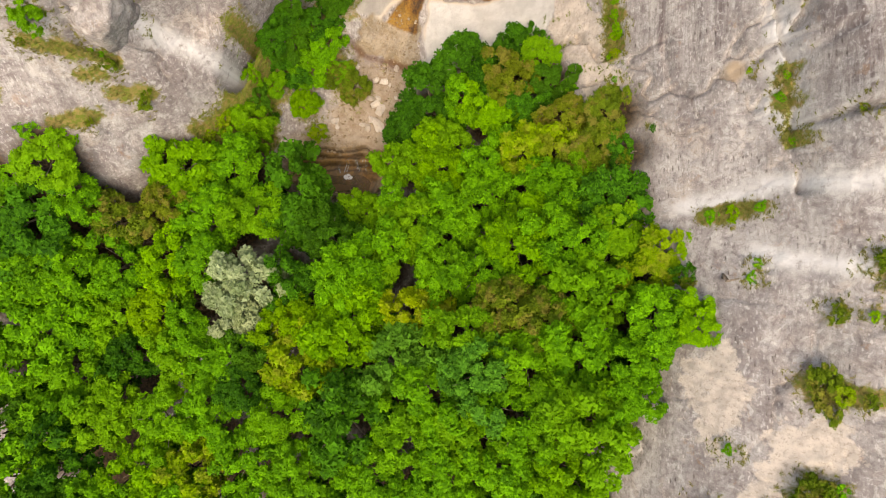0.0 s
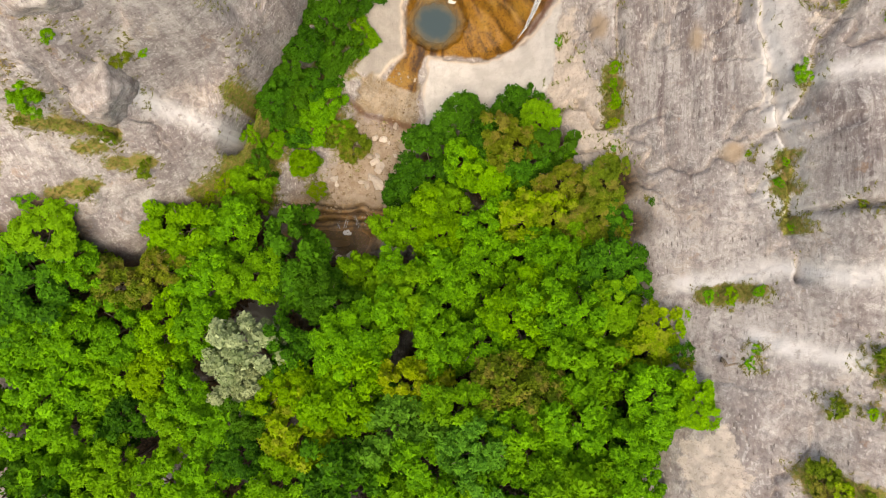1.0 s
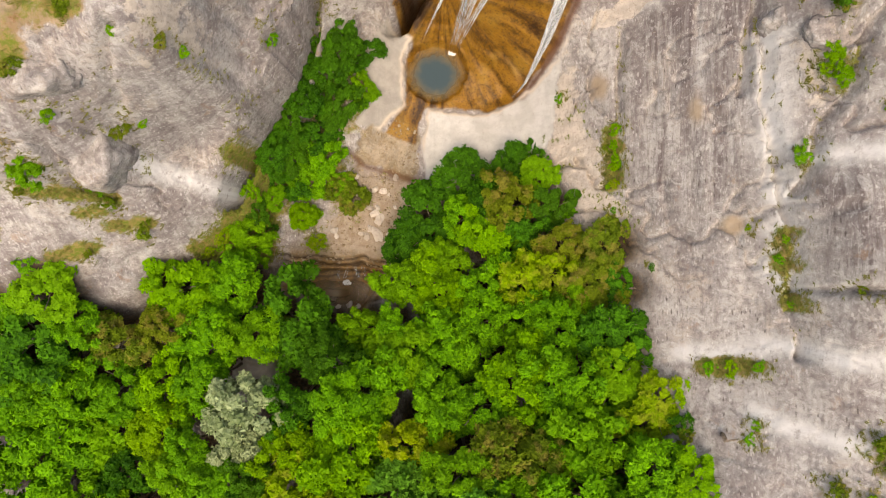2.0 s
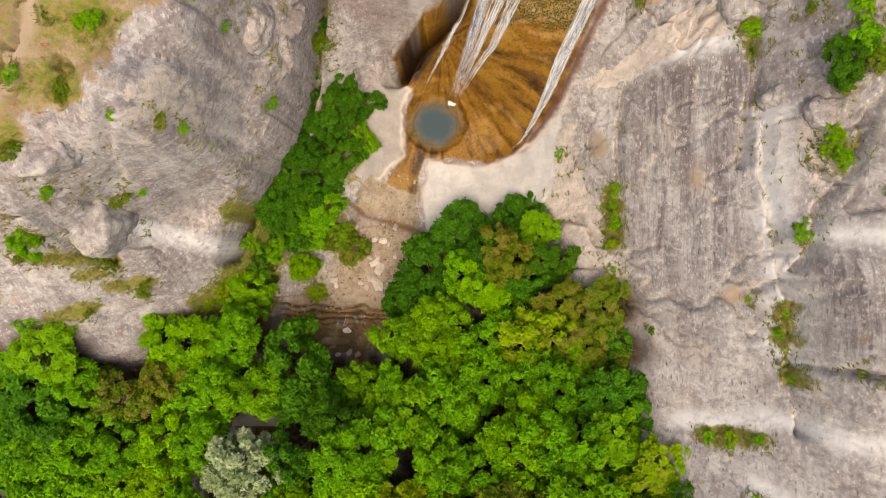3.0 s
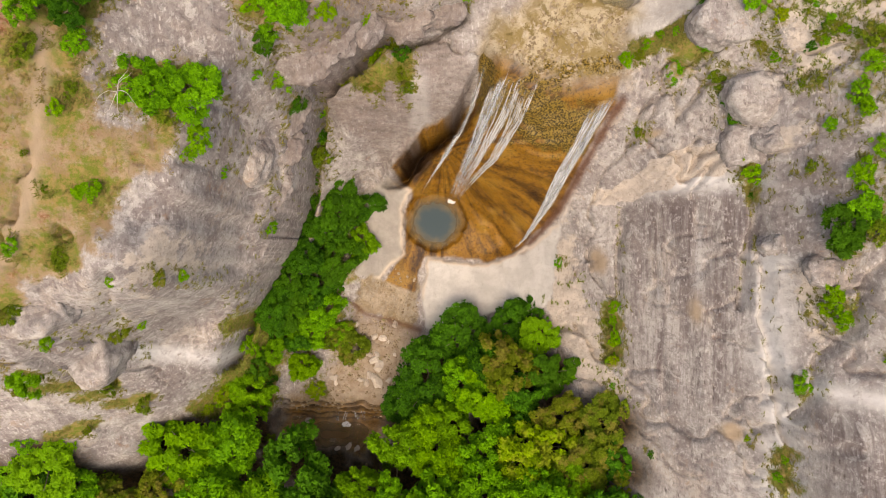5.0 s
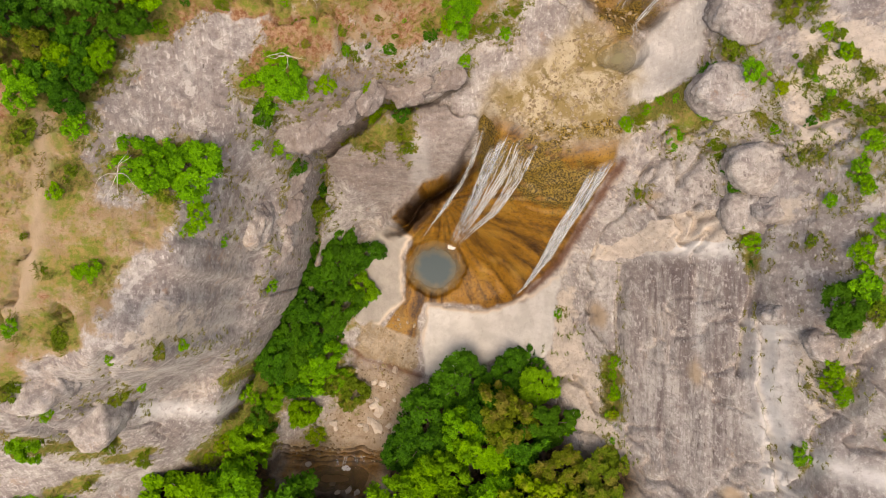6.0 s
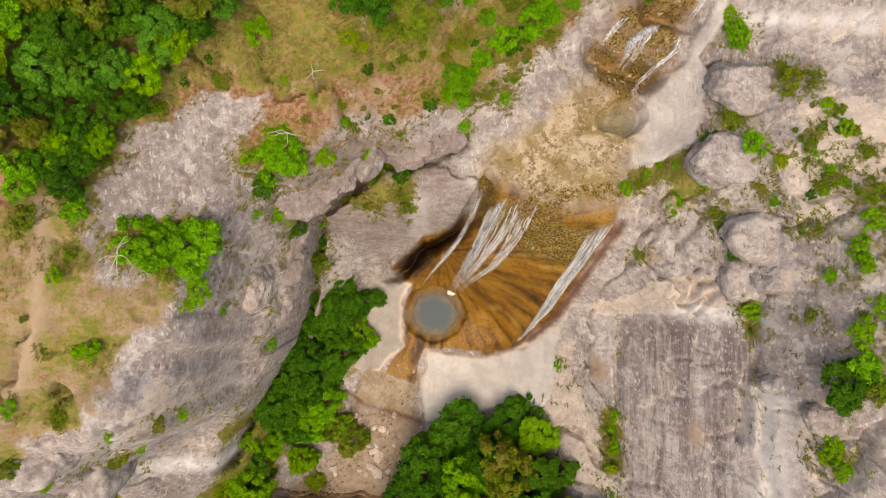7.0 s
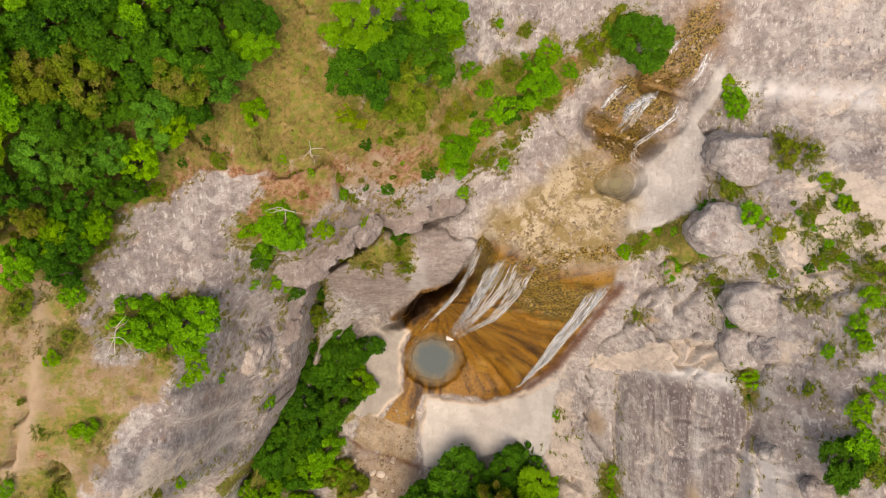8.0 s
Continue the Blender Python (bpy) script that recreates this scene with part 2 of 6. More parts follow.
CRACKS["d"] = ((17.2, 10.6), (17.6, 13.9), (18.3, 15.4), (18.6, 17.6), (19.2, 18.6))
CRACKS["e"] = ((-6.6, 28.1), (-7.8, 26.4), (-8.2, 24.4), (-9.0, 21.8), (-10.7, 17.9), (-12.2, 15.3))
CRACKS["f"] = ((-13.6, 25.9), (-10.1, 26.7), (-9.0, 27.0), (-7.1, 28.2), (-3.9, 30.1), (-3.1, 30.6))
CRACKS["g"] = ((-10.2, 25.3), (-9.8, 25.1), (-9.8, 24.3), (-10.6, 22.3), (-11.2, 22.7))
CRACKS["h"] = ((-14.0, 17.7), (-16.8, 14.7), (-18.0, 14.2))
CRACKS["i"] = ((-19.7, 13.3), (-20.2, 11.6), (-19.1, 11.1), (-18.0, 12.8), (-16.9, 14.8))
CRACKS["j"] = ((15.2, 15.9), (15.6, 23.3), (14.8, 23.9), (13.6, 23.8))
CRACKS["k"] = ((-3.1, 30.5), (-2.3, 30.3), (-0.8, 30.6), (0.3, 31.6))
CRACKS["l"] = ((-1.8, 30.3), (-2.2, 29.3), (-2.1, 27.9))
# ---- trees: look, x, y, top, crown radius ----
FOREST_A = (("leafy", -28.2, 4.9, 9.4, 1.9), ("deep", -29.1, 0.7, 8.7, 2.5), ("leafy", -29.3, -3.5, 8.4, 2.5), ("leafy", -29.5, -7.8, 8.1, 2.5), ("deep", -29.4, -12.0, 8.3, 2.5), ("leafy", -28.6, -15.4, 8.7, 2.5), ("deep", -25.3, -17.1, 8.9, 2.4), ("leafy", -22.1, -16.2, 8.9, 1.6), ("bright", -19.2, -17.1, 9.2, 2.3), ("leafy", -15.6, -17.2, 9.5, 2.2), ("leafy", -12.0, -16.6, 10.1, 2.2), ("deep", -8.4, -16.5, 11.0, 2.1), ("leafy", -5.0, -16.0, 11.8, 2.1), ("leafy", -1.7, -15.9, 12.3, 2.1), ("leafy", 1.4, -15.7, 12.8, 2.0), ("deep", 4.5, -15.4, 13.5, 2.0), ("leafy", 7.5, -15.1, 14.0, 1.9))
FOREST_B = (("leafy", -24.1, 5.7, 10.7, 2.0), ("deep", -26.1, 2.5, 9.2, 2.6), ("leafy", -23.1, 3.3, 9.3, 1.6), ("dull", -21.3, 2.0, 8.6, 1.8), ("bright", -17.5, 5.4, 7.6, 2.3), ("leafy", -14.3, 5.5, 7.3, 2.2), ("dull", -18.6, 2.8, 8.1, 1.5), ("leafy", -15.4, 2.0, 8.4, 2.3), ("deep", -9.6, 3.0, 9.1, 2.9), ("deep", -7.3, 1.0, 9.4, 1.7), ("leafy", -5.6, 2.6, 6.9, 1.6), ("leafy", -12.1, 2.5, 8.8, 1.8), ("leafy", -24.5, -1.0, 8.5, 2.1), ("leafy", -26.6, -1.0, 8.6, 1.9), ("leafy", -21.3, -1.0, 8.2, 2.0))
FOREST_C = (("bright", -18.2, -1.0, 8.5, 1.9), ("leafy", -15.5, -0.8, 8.8, 1.8), ("leafy", -25.8, -4.6, 8.1, 2.7), ("leafy", -23.0, -4.4, 6.7, 2.4), ("bright", -18.7, -3.9, 8.0, 2.0), ("leafy", -16.6, -5.2, 8.7, 1.6), ("silver", -12.6, -2.3, 10.0, 2.6), ("silver", -12.5, -4.3, 9.5, 1.7), ("deep", -9.6, -2.2, 9.8, 1.7), ("leafy", -25.4, -8.0, 7.1, 2.7), ("deep", -21.8, -7.6, 6.1, 2.1), ("leafy", -17.4, -7.0, 8.5, 1.8), ("leafy", -14.2, -6.9, 9.4, 2.1), ("deep", -12.1, -6.3, 9.9, 1.4))
FOREST_D = (("leafy", -26.6, -11.4, 8.0, 2.5), ("leafy", -22.7, -11.1, 7.8, 2.2), ("leafy", -18.2, -11.3, 9.0, 2.2), ("leafy", -15.0, -10.5, 9.3, 2.1), ("deep", -12.6, -8.8, 9.9, 1.5), ("deep", -25.5, -14.4, 8.5, 2.5), ("bright", -19.2, -14.1, 9.0, 2.1), ("lime", -16.4, -14.4, 9.2, 2.1), ("leafy", -12.0, -12.9, 10.0, 2.0), ("lime", -9.0, -6.9, 11.2, 2.4), ("bright", -6.0, -4.8, 11.6, 2.6), ("bright", -9.5, -4.5, 10.7, 1.7), ("leafy", -4.8, -1.0, 10.7, 2.5), ("leafy", -2.7, 0.9, 10.1, 2.4))
FOREST_E = (("leafy", -6.4, -2.3, 10.9, 1.8), ("lime", -1.3, -3.8, 11.8, 1.8), ("cool", -2.0, -6.3, 12.5, 2.5), ("leafy", -8.7, -13.6, 11.2, 2.0), ("deep", -5.8, -10.2, 12.8, 2.9), ("leafy", -2.6, -11.0, 12.9, 1.9), ("leafy", -9.9, -10.1, 11.0, 1.8), ("leafy", 0.2, -9.0, 13.6, 2.5), ("leafy", 0.0, -1.6, 11.7, 2.0), ("leafy", 0.2, 1.4, 10.2, 2.4), ("leafy", -2.7, 5.7, 7.5, 1.6), ("bright", -0.1, 5.6, 8.0, 2.1), ("leafy", -3.1, 3.2, 8.8, 1.0))
FOREST_F = (("leafy", 1.7, 10.1, 7.1, 1.6), ("deep", 5.2, 9.2, 8.4, 1.6), ("dull", 7.8, 8.3, 9.5, 1.4), ("leafy", 8.1, 4.3, 11.1, 1.5), ("leafy", 5.5, 4.0, 10.7, 1.5), ("deep", 3.1, 11.3, 7.5, 1.4), ("deep", -2.4, 8.5, 5.9, 1.6), ("leafy", -0.1, 7.4, 7.7, 1.5), ("deep", 11.2, 5.7, 10.7, 1.2), ("dull", 9.8, 6.7, 10.4, 1.2))
FOREST_G = (("deep", -0.9, 9.5, 6.3, 2.3), ("deep", 1.7, 12.6, 5.4, 2.1), ("deep", 5.8, 14.6, 5.1, 1.2), ("deep", 4.5, 13.5, 5.6, 1.4), ("leafy", 6.7, 12.9, 6.4, 1.3), ("bright", 3.6, 8.8, 8.1, 2.1), ("dull", 4.3, 11.1, 8.7, 1.8), ("deep", 7.2, 10.8, 7.9, 1.4), ("lime", 5.9, 6.0, 10.4, 2.3), ("leafy", 3.3, 5.8, 9.0, 1.7), ("dull", 8.9, 5.5, 10.6, 1.7), ("dull", 10.4, 8.2, 10.1, 1.6), ("deep", 10.1, 3.0, 12.6, 1.9), ("leafy", 6.9, 2.9, 12.2, 1.9))
FOREST_H = (("leafy", 2.6, 3.1, 10.0, 2.0), ("bright", 4.6, 0.2, 13.0, 2.2), ("leafy", 7.1, 0.6, 14.1, 2.0), ("leafy", 9.8, 0.3, 13.4, 1.9), ("leafy", 2.4, -1.6, 12.4, 1.9), ("dull", 3.4, -3.7, 14.1, 2.1), ("lime", 11.7, -0.9, 14.2, 1.7), ("bright", 14.4, -1.5, 14.3, 1.9), ("leafy", 8.1, -2.5, 15.2, 2.4), ("leafy", 11.2, -3.8, 16.4, 1.7), ("bright", 13.3, -3.9, 16.5, 1.3), ("dull", 6.0, -3.8, 14.6, 1.6))
FOREST_I = (("leafy", 1.4, -4.8, 14.4, 1.8), ("cool", 1.9, -7.1, 15.4, 2.1), ("leafy", 4.9, -6.1, 15.1, 2.1), ("leafy", 7.9, -5.8, 16.1, 2.6), ("leafy", 10.3, -5.9, 16.4, 1.5), ("leafy", 4.3, -9.6, 14.9, 2.1), ("leafy", 1.4, -10.5, 13.7, 2.1), ("leafy", 6.2, -8.7, 16.1, 1.7), ("leafy", 8.1, -9.3, 17.0, 2.5), ("leafy", 9.7, -7.9, 16.5, 1.4), ("bright", 6.6, -12.2, 15.1, 1.8), ("leafy", 3.5, -12.6, 13.9, 1.9), ("leafy", -0.1, -13.2, 12.9, 1.9), ("leafy", -4.3, -13.4, 12.3, 1.8))
FOREST = (FOREST_A, FOREST_B, FOREST_C, FOREST_D, FOREST_E, FOREST_F, FOREST_G, FOREST_H, FOREST_I)
GROVE_A = (("deep", -14.0, 36.7, 26.5, 1.2), ("deep", -13.1, 35.3, 25.9, 1.2), ("deep", -11.9, 36.5, 25.9, 1.2), ("deep", -10.5, 36.3, 25.4, 1.4), ("deep", -8.9, 36.5, 25.3, 1.2), ("deep", -9.7, 35.3, 25.0, 1.0), ("deep", -14.3, 34.9, 26.2, 1.0), ("deep", -13.9, 33.5, 25.8, 1.0), ("deep", -15.0, 32.4, 25.2, 0.9), ("deep", -13.2, 33.7, 24.8, 0.9), ("deep", -12.0, 34.4, 24.7, 0.9), ("deep", -11.1, 34.1, 24.3, 1.0), ("bright", -11.6, 32.3, 24.1, 0.8), ("deep", -13.2, 31.5, 24.5, 0.5), ("deep", -14.8, 28.7, 25.0, 0.7), ("deep", -14.3, 27.9, 24.6, 0.6))
GROVE_B = (("deep", -9.5, 34.2, 24.0, 0.6), ("bright", -10.3, 33.4, 24.0, 0.6), ("deep", -12.6, 32.4, 24.5, 0.8), ("deep", -13.9, 31.9, 24.8, 0.7), ("deep", -15.0, 31.1, 25.1, 0.7), ("deep", -12.7, 30.7, 24.3, 0.6), ("deep", -14.0, 30.0, 24.7, 0.8), ("dull", -15.1, 29.8, 25.2, 0.6), ("deep", -12.0, 31.1, 24.0, 0.6), ("bright", -13.2, 29.6, 24.3, 0.6), ("deep", -13.7, 28.8, 24.4, 0.5), ("deep", -8.2, 35.8, 24.2, 0.9))
GROVE_C = (("deep", -7.8, 37.6, 24.6, 0.9), ("deep", -6.8, 37.6, 24.5, 0.7), ("deep", -7.2, 36.8, 24.4, 0.8), ("deep", -2.8, 37.7, 24.3, 1.2), ("deep", -2.4, 36.3, 24.0, 1.3), ("deep", -0.8, 37.0, 23.3, 1.3), ("deep", -1.4, 35.3, 23.1, 1.4), ("deep", -3.3, 36.0, 23.5, 1.0), ("bright", 0.4, 38.5, 21.9, 0.9), ("deep", 9.3, 38.4, 19.8, 1.3), ("dull", 8.4, 38.9, 19.2, 0.9))
GROVE_D = (("leafy", -16.2, 38.0, 27.2, 1.4), ("deep", -16.4, 35.8, 27.0, 1.3), ("leafy", -16.0, 34.0, 26.6, 1.2), ("bright", -16.6, 32.6, 26.2, 1.1), ("deep", -17.4, 34.6, 27.0, 1.4), ("leafy", -17.6, 37.2, 27.4, 1.4), ("deep", -16.2, 30.9, 25.8, 0.9), ("dull", -16.8, 29.6, 25.6, 0.9), ("leafy", -15.6, 28.2, 25.2, 0.7), ("deep", -17.8, 31.4, 26.4, 1.2), ("leafy", -15.0, 38.2, 27.0, 1.2), ("deep", -12.6, 38.0, 26.6, 1.2), ("leafy", -10.8, 38.2, 26.2, 1.2), ("deep", -9.2, 38.0, 25.8, 1.1), ("bright", -14.4, 29.3, 24.9, 0.6), ("leafy", -0.2, 38.4, 23.6, 1.2))
GROVE = (GROVE_A, GROVE_B, GROVE_C, GROVE_D)
# ---- bushes: look, x, y, radius ----
BUSHES_A = (("leafy", -6.9, 29.7, 0.89), ("leafy", -8.0, 28.9, 0.66), ("bright", -8.5, 29.6, 0.56), ("leafy", -8.8, 27.1, 0.32), ("bright", -5.3, 29.7, 0.66), ("bright", -3.4, 29.6, 0.82), ("leafy", -1.7, 27.8, 0.58), ("dull", -3.8, 27.9, 0.58), ("deep", -7.6, 26.0, 0.59), ("leafy", -7.9, 24.8, 0.50), ("leafy", -7.2, 27.1, 0.41), ("deep", -8.8, 22.3, 0.42), ("leafy", -12.1, 25.7, 1.09), ("leafy", -10.9, 25.7, 1.19), ("leafy", -12.9, 25.4, 0.83), ("leafy", -11.7, 24.7, 0.61), ("lime", -10.1, 26.2, 0.39), ("bright", -10.8, 23.6, 0.69), ("leafy", -10.6, 22.5, 0.33), ("bright", -14.7, 21.3, 0.62))
BUSHES_B = (("bright", -15.3, 24.4, 0.38), ("dull", -14.8, 25.2, 0.41), ("leafy", -14.4, 27.0, 0.64), ("deep", -14.4, 27.7, 0.45), ("leafy", -16.1, 26.6, 0.58), ("leafy", -14.9, 28.4, 0.67), ("deep", -15.5, 29.1, 0.66), ("leafy", -13.4, 28.9, 0.32), ("leafy", -16.0, 18.5, 0.53), ("leafy", -12.8, 17.5, 0.47), ("bright", -12.5, 17.5, 0.43), ("bright", -16.0, 14.8, 0.36), ("leafy", -17.0, 14.4, 0.65), ("deep", -17.5, 13.1, 0.47), ("bright", -18.6, 14.5, 0.49), ("leafy", -18.7, 16.0, 0.70), ("leafy", -21.3, 12.2, 0.92), ("bright", -14.1, 17.4, 0.24), ("dull", -16.2, 21.3, 0.23), ("leafy", -17.7, 18.9, 0.42))
BUSHES_C = (("leafy", -11.3, 16.4, 0.42), ("leafy", -9.8, 20.0, 0.46), ("bright", -13.1, 12.1, 0.85), ("dull", -12.7, 10.2, 0.80), ("deep", -7.0, 22.1, 1.66), ("deep", -5.6, 21.7, 1.05), ("deep", -8.1, 20.5, 1.52), ("leafy", -5.6, 19.3, 1.14), ("deep", -7.2, 18.1, 1.71), ("deep", -8.9, 16.5, 1.72), ("deep", -9.4, 18.2, 1.39), ("deep", -10.8, 14.9, 1.54), ("leafy", -8.4, 14.5, 1.43), ("deep", -11.3, 12.9, 1.35), ("deep", -11.6, 14.7, 1.17), ("leafy", -9.7, 12.9, 1.35), ("leafy", -7.3, 12.8, 0.90), ("dull", -6.5, 11.8, 1.03), ("leafy", -12.0, 11.6, 1.21), ("bright", -9.8, 10.4, 1.07), ("leafy", -13.8, 8.9, 1.60), ("deep", -10.5, 16.7, 0.96))
BUSHES_D = (("leafy", 7.8, 17.9, 0.34), ("bright", 10.6, 15.3, 0.42), ("leafy", 10.5, 14.2, 0.49), ("bright", 10.6, 13.1, 0.46), ("bright", 10.6, 12.0, 0.43), ("leafy", 10.6, 10.4, 0.25), ("dull", 10.9, 25.2, 0.38), ("leafy", 12.0, 27.9, 0.81), ("bright", 10.6, 29.3, 0.35), ("bright", 9.7, 28.7, 0.45), ("leafy", 10.4, 28.8, 0.42), ("bright", 11.3, 29.7, 0.35), ("leafy", 11.8, 29.7, 0.29), ("bright", 12.4, 29.9, 0.34), ("leafy", 12.9, 28.7, 0.39), ("leafy", 13.9, 27.2, 0.62), ("deep", 14.1, 26.3, 0.45), ("deep", 14.5, 25.2, 0.43), ("leafy", 14.7, 30.4, 0.75), ("lime", 15.6, 29.5, 0.47))
BUSHES_E = (("leafy", 13.9, 31.7, 0.69), ("deep", 13.1, 30.8, 0.51), ("leafy", 15.1, 28.3, 0.40), ("bright", 15.6, 27.7, 0.32), ("bright", 15.3, 22.5, 0.48), ("lime", 15.0, 23.3, 0.34), ("deep", 15.5, 21.4, 0.28), ("leafy", 15.9, 19.0, 0.28), ("leafy", 16.6, 30.2, 0.46), ("dull", 17.0, 30.9, 0.31), ("dull", 17.4, 28.6, 0.46), ("dull", 18.5, 29.7, 0.37), ("leafy", 18.6, 27.8, 0.74), ("leafy", 18.5, 26.8, 0.62), ("leafy", 18.0, 25.5, 0.70), ("bright", 18.2, 24.8, 0.49), ("leafy", 17.3, 24.3, 0.46), ("dull", 16.8, 22.5, 0.36), ("bright", 17.9, 22.0, 0.68), ("leafy", 18.5, 23.1, 0.48))
BUSHES_F = (("deep", 17.5, 19.8, 1.12), ("leafy", 18.0, 20.5, 0.84), ("leafy", 17.6, 18.9, 0.70), ("leafy", 18.4, 19.6, 0.72), ("bright", 17.7, 16.7, 0.67), ("bright", 17.9, 15.7, 0.62), ("bright", 17.5, 16.1, 0.47), ("leafy", 17.0, 12.4, 0.46), ("bright", 17.1, 13.0, 0.22), ("dull", 16.5, 26.4, 0.26), ("dull", 17.0, 26.4, 0.26), ("bright", 19.2, 14.0, 0.25))
BUSHES_G = (("bright", -12.8, 13.5, 0.75), ("leafy", -13.3, 12.2, 0.69), ("deep", -12.9, 10.4, 0.96), ("lime", -15.0, 8.8, 0.79), ("leafy", -12.8, 8.1, 0.89), ("deep", -12.2, 9.5, 0.61), ("lime", -9.1, 8.5, 0.75), ("lime", -16.1, 7.9, 0.55), ("leafy", -19.5, 11.3, 0.37), ("bright", -20.0, 11.4, 0.30), ("dull", -19.0, 11.0, 0.38), ("dull", -18.2, 9.6, 0.49), ("dull", -21.5, 7.8, 0.42), ("leafy", -20.8, 12.3, 0.40), ("leafy", 16.8, 7.5, 0.40), ("leafy", 17.2, 5.7, 0.34), ("leafy", 17.3, 5.2, 0.28), ("leafy", 14.3, 1.7, 0.47), ("bright", 15.1, 1.8, 0.55), ("leafy", 16.0, 2.1, 0.41), ("dull", 18.6, 6.3, 0.41), ("leafy", 19.9, 6.0, 0.52), ("lime", 15.8, 9.1, 0.24), ("bright", 16.9, 8.5, 0.23))
BUSHES_H = (("bright", 10.7, 13.4, 0.46), ("bright", 10.6, 14.4, 0.39), ("lime", 10.7, 12.0, 0.35), ("deep", 12.2, 6.9, 0.27), ("leafy", 15.6, -0.8, 0.29), ("leafy", 15.4, -1.5, 0.35), ("dull", 17.9, -3.0, 0.65), ("dull", 17.3, -6.4, 0.93), ("lime", 18.0, -6.6, 0.67), ("dull", 18.6, -6.7, 0.47), ("bright", 18.9, -3.0, 0.32), ("leafy", 19.4, -0.7, 0.78), ("leafy", 19.7, -1.6, 0.57), ("leafy", 13.9, -9.8, 0.45), ("dull", 16.6, -11.4, 1.04), ("leafy", 17.4, -11.0, 0.53), ("dull", 13.1, -13.1, 0.76), ("dull", 15.2, -12.2, 0.43), ("dull", -19.3, 10.7, 0.48), ("dull", -18.6, 9.1, 0.63), ("dull", -22.7, 11.2, 0.42), ("dull", -7.5, 12.7, 0.90))
BUSHES_I = (("bright", -7.4, 34.4, 0.61), ("bright", -7.8, 34.6, 0.37), ("bright", -7.5, 33.3, 0.29), ("bright", -6.6, 32.6, 0.19), ("lime", -3.9, 34.5, 0.58), ("lime", -3.3, 34.2, 0.30), ("leafy", 0.8, 33.5, 0.89), ("bright", 1.6, 34.0, 0.51), ("leafy", 1.2, 31.7, 0.41), ("leafy", 2.9, 35.4, 0.78), ("leafy", 3.6, 34.1, 0.53), ("leafy", 4.7, 36.8, 1.07), ("dull", 3.4, 37.1, 0.76), ("leafy", 5.2, 38.1, 0.66), ("dull", 4.0, 38.9, 0.48), ("bright", 2.8, 39.1, 0.26), ("dull", 7.2, 38.4, 0.67), ("leafy", 1.4, 36.9, 0.47), ("leafy", 14.3, 35.8, 0.72), ("bright", 13.9, 36.8, 0.39), ("leafy", 13.9, 34.0, 0.42), ("dull", 16.1, 33.2, 0.64), ("leafy", 16.9, 33.2, 0.39), ("dull", 15.9, 33.9, 0.37))
BUSHES_J = (("deep", -8.3, 28.5, 0.75), ("leafy", -7.9, 27.5, 0.85), ("deep", -7.7, 26.6, 0.8), ("leafy", -7.5, 25.6, 0.9), ("dull", -7.5, 24.6, 0.8), ("deep", -8.2, 23.8, 0.6), ("leafy", -2.4, 30.4, 0.6), ("deep", -2.1, 29.4, 0.62), ("dull", -2.0, 28.5, 0.55), ("dull", -5.2, 28.2, 0.5))
BUSHES_K = (("leafy", 1.9, 34.6, 0.7), ("dull", 2.4, 33.4, 0.5), ("dull", 0.2, 34.3, 0.5), ("leafy", 3.3, 33.2, 0.45), ("dull", 1.5, 32.9, 0.4), ("deep", 3.6, 35.6, 0.8), ("leafy", 0.9, 35.2, 0.6), ("dull", 4.3, 35.0, 0.5), ("leafy", 2.2, 36.2, 0.6), ("dull", 5.4, 36.0, 0.4), ("leafy", 6.3, 37.4, 0.5), ("dull", -0.6, 32.8, 0.35))
BUSHES = (BUSHES_K, BUSHES_J, BUSHES_A, BUSHES_B, BUSHES_C, BUSHES_D, BUSHES_E, BUSHES_F, BUSHES_G, BUSHES_H, BUSHES_I)
# ---- boulders: x, y, half width, half depth, rise ----
BOULDERS = (
    (14.1, 29.8, 1.63, 1.50, 0.9),
    (15.3, 26.3, 1.51, 1.32, 0.9),
    (15.1, 23.9, 0.85, 1.27, 0.9),
    (16.0, 24.1, 0.81, 0.68, 0.5),
    (-10.2, 23.9, 1.36, 1.41, 0.8),
    (-18.0, 16.2, 1.70, 1.30, 1.1),
    (-18.75, 13.45, 1.75, 1.70, 1.5),
    (14.8, 33.3, 1.51, 1.23, 0.9),
    (-1.3, 30.6, 1.34, 0.58, 0.8),
    (17.6, 18.0, 1.02, 0.76, 0.5),
    (16.6, 19.0, 1.06, 0.93, 0.6),
)
# ---- courses of the falling water ----
FALLS = {}
FALLS["thin_fall"] = (((2.33, 29.08), (1.92, 27.54), (1.24, 26.13), (0.38, 25.04), (-0.59, 23.90), (-1.43, 22.78)),)
FALLS["broad_fall"] = (((3.42, 28.52), (2.75, 26.84), (2.09, 25.18), (1.36, 23.65), (0.73, 22.38)), ((4.19, 28.25), (3.52, 26.46), (2.59, 24.83), (1.63, 23.56), (0.81, 22.34)), ((4.96, 27.96), (4.20, 26.04), (3.19, 24.32), (2.02, 23.33), (0.97, 22.25)),)
FALLS["side_fall"] = (((9.22, 27.15), (8.48, 25.41), (7.64, 23.48), (6.90, 21.47), (5.93, 19.67), (5.05, 18.68)), ((8.53, 26.84), (7.93, 25.14), (7.19, 23.33), (6.60, 21.29), (5.76, 19.50), (4.86, 18.59)),)
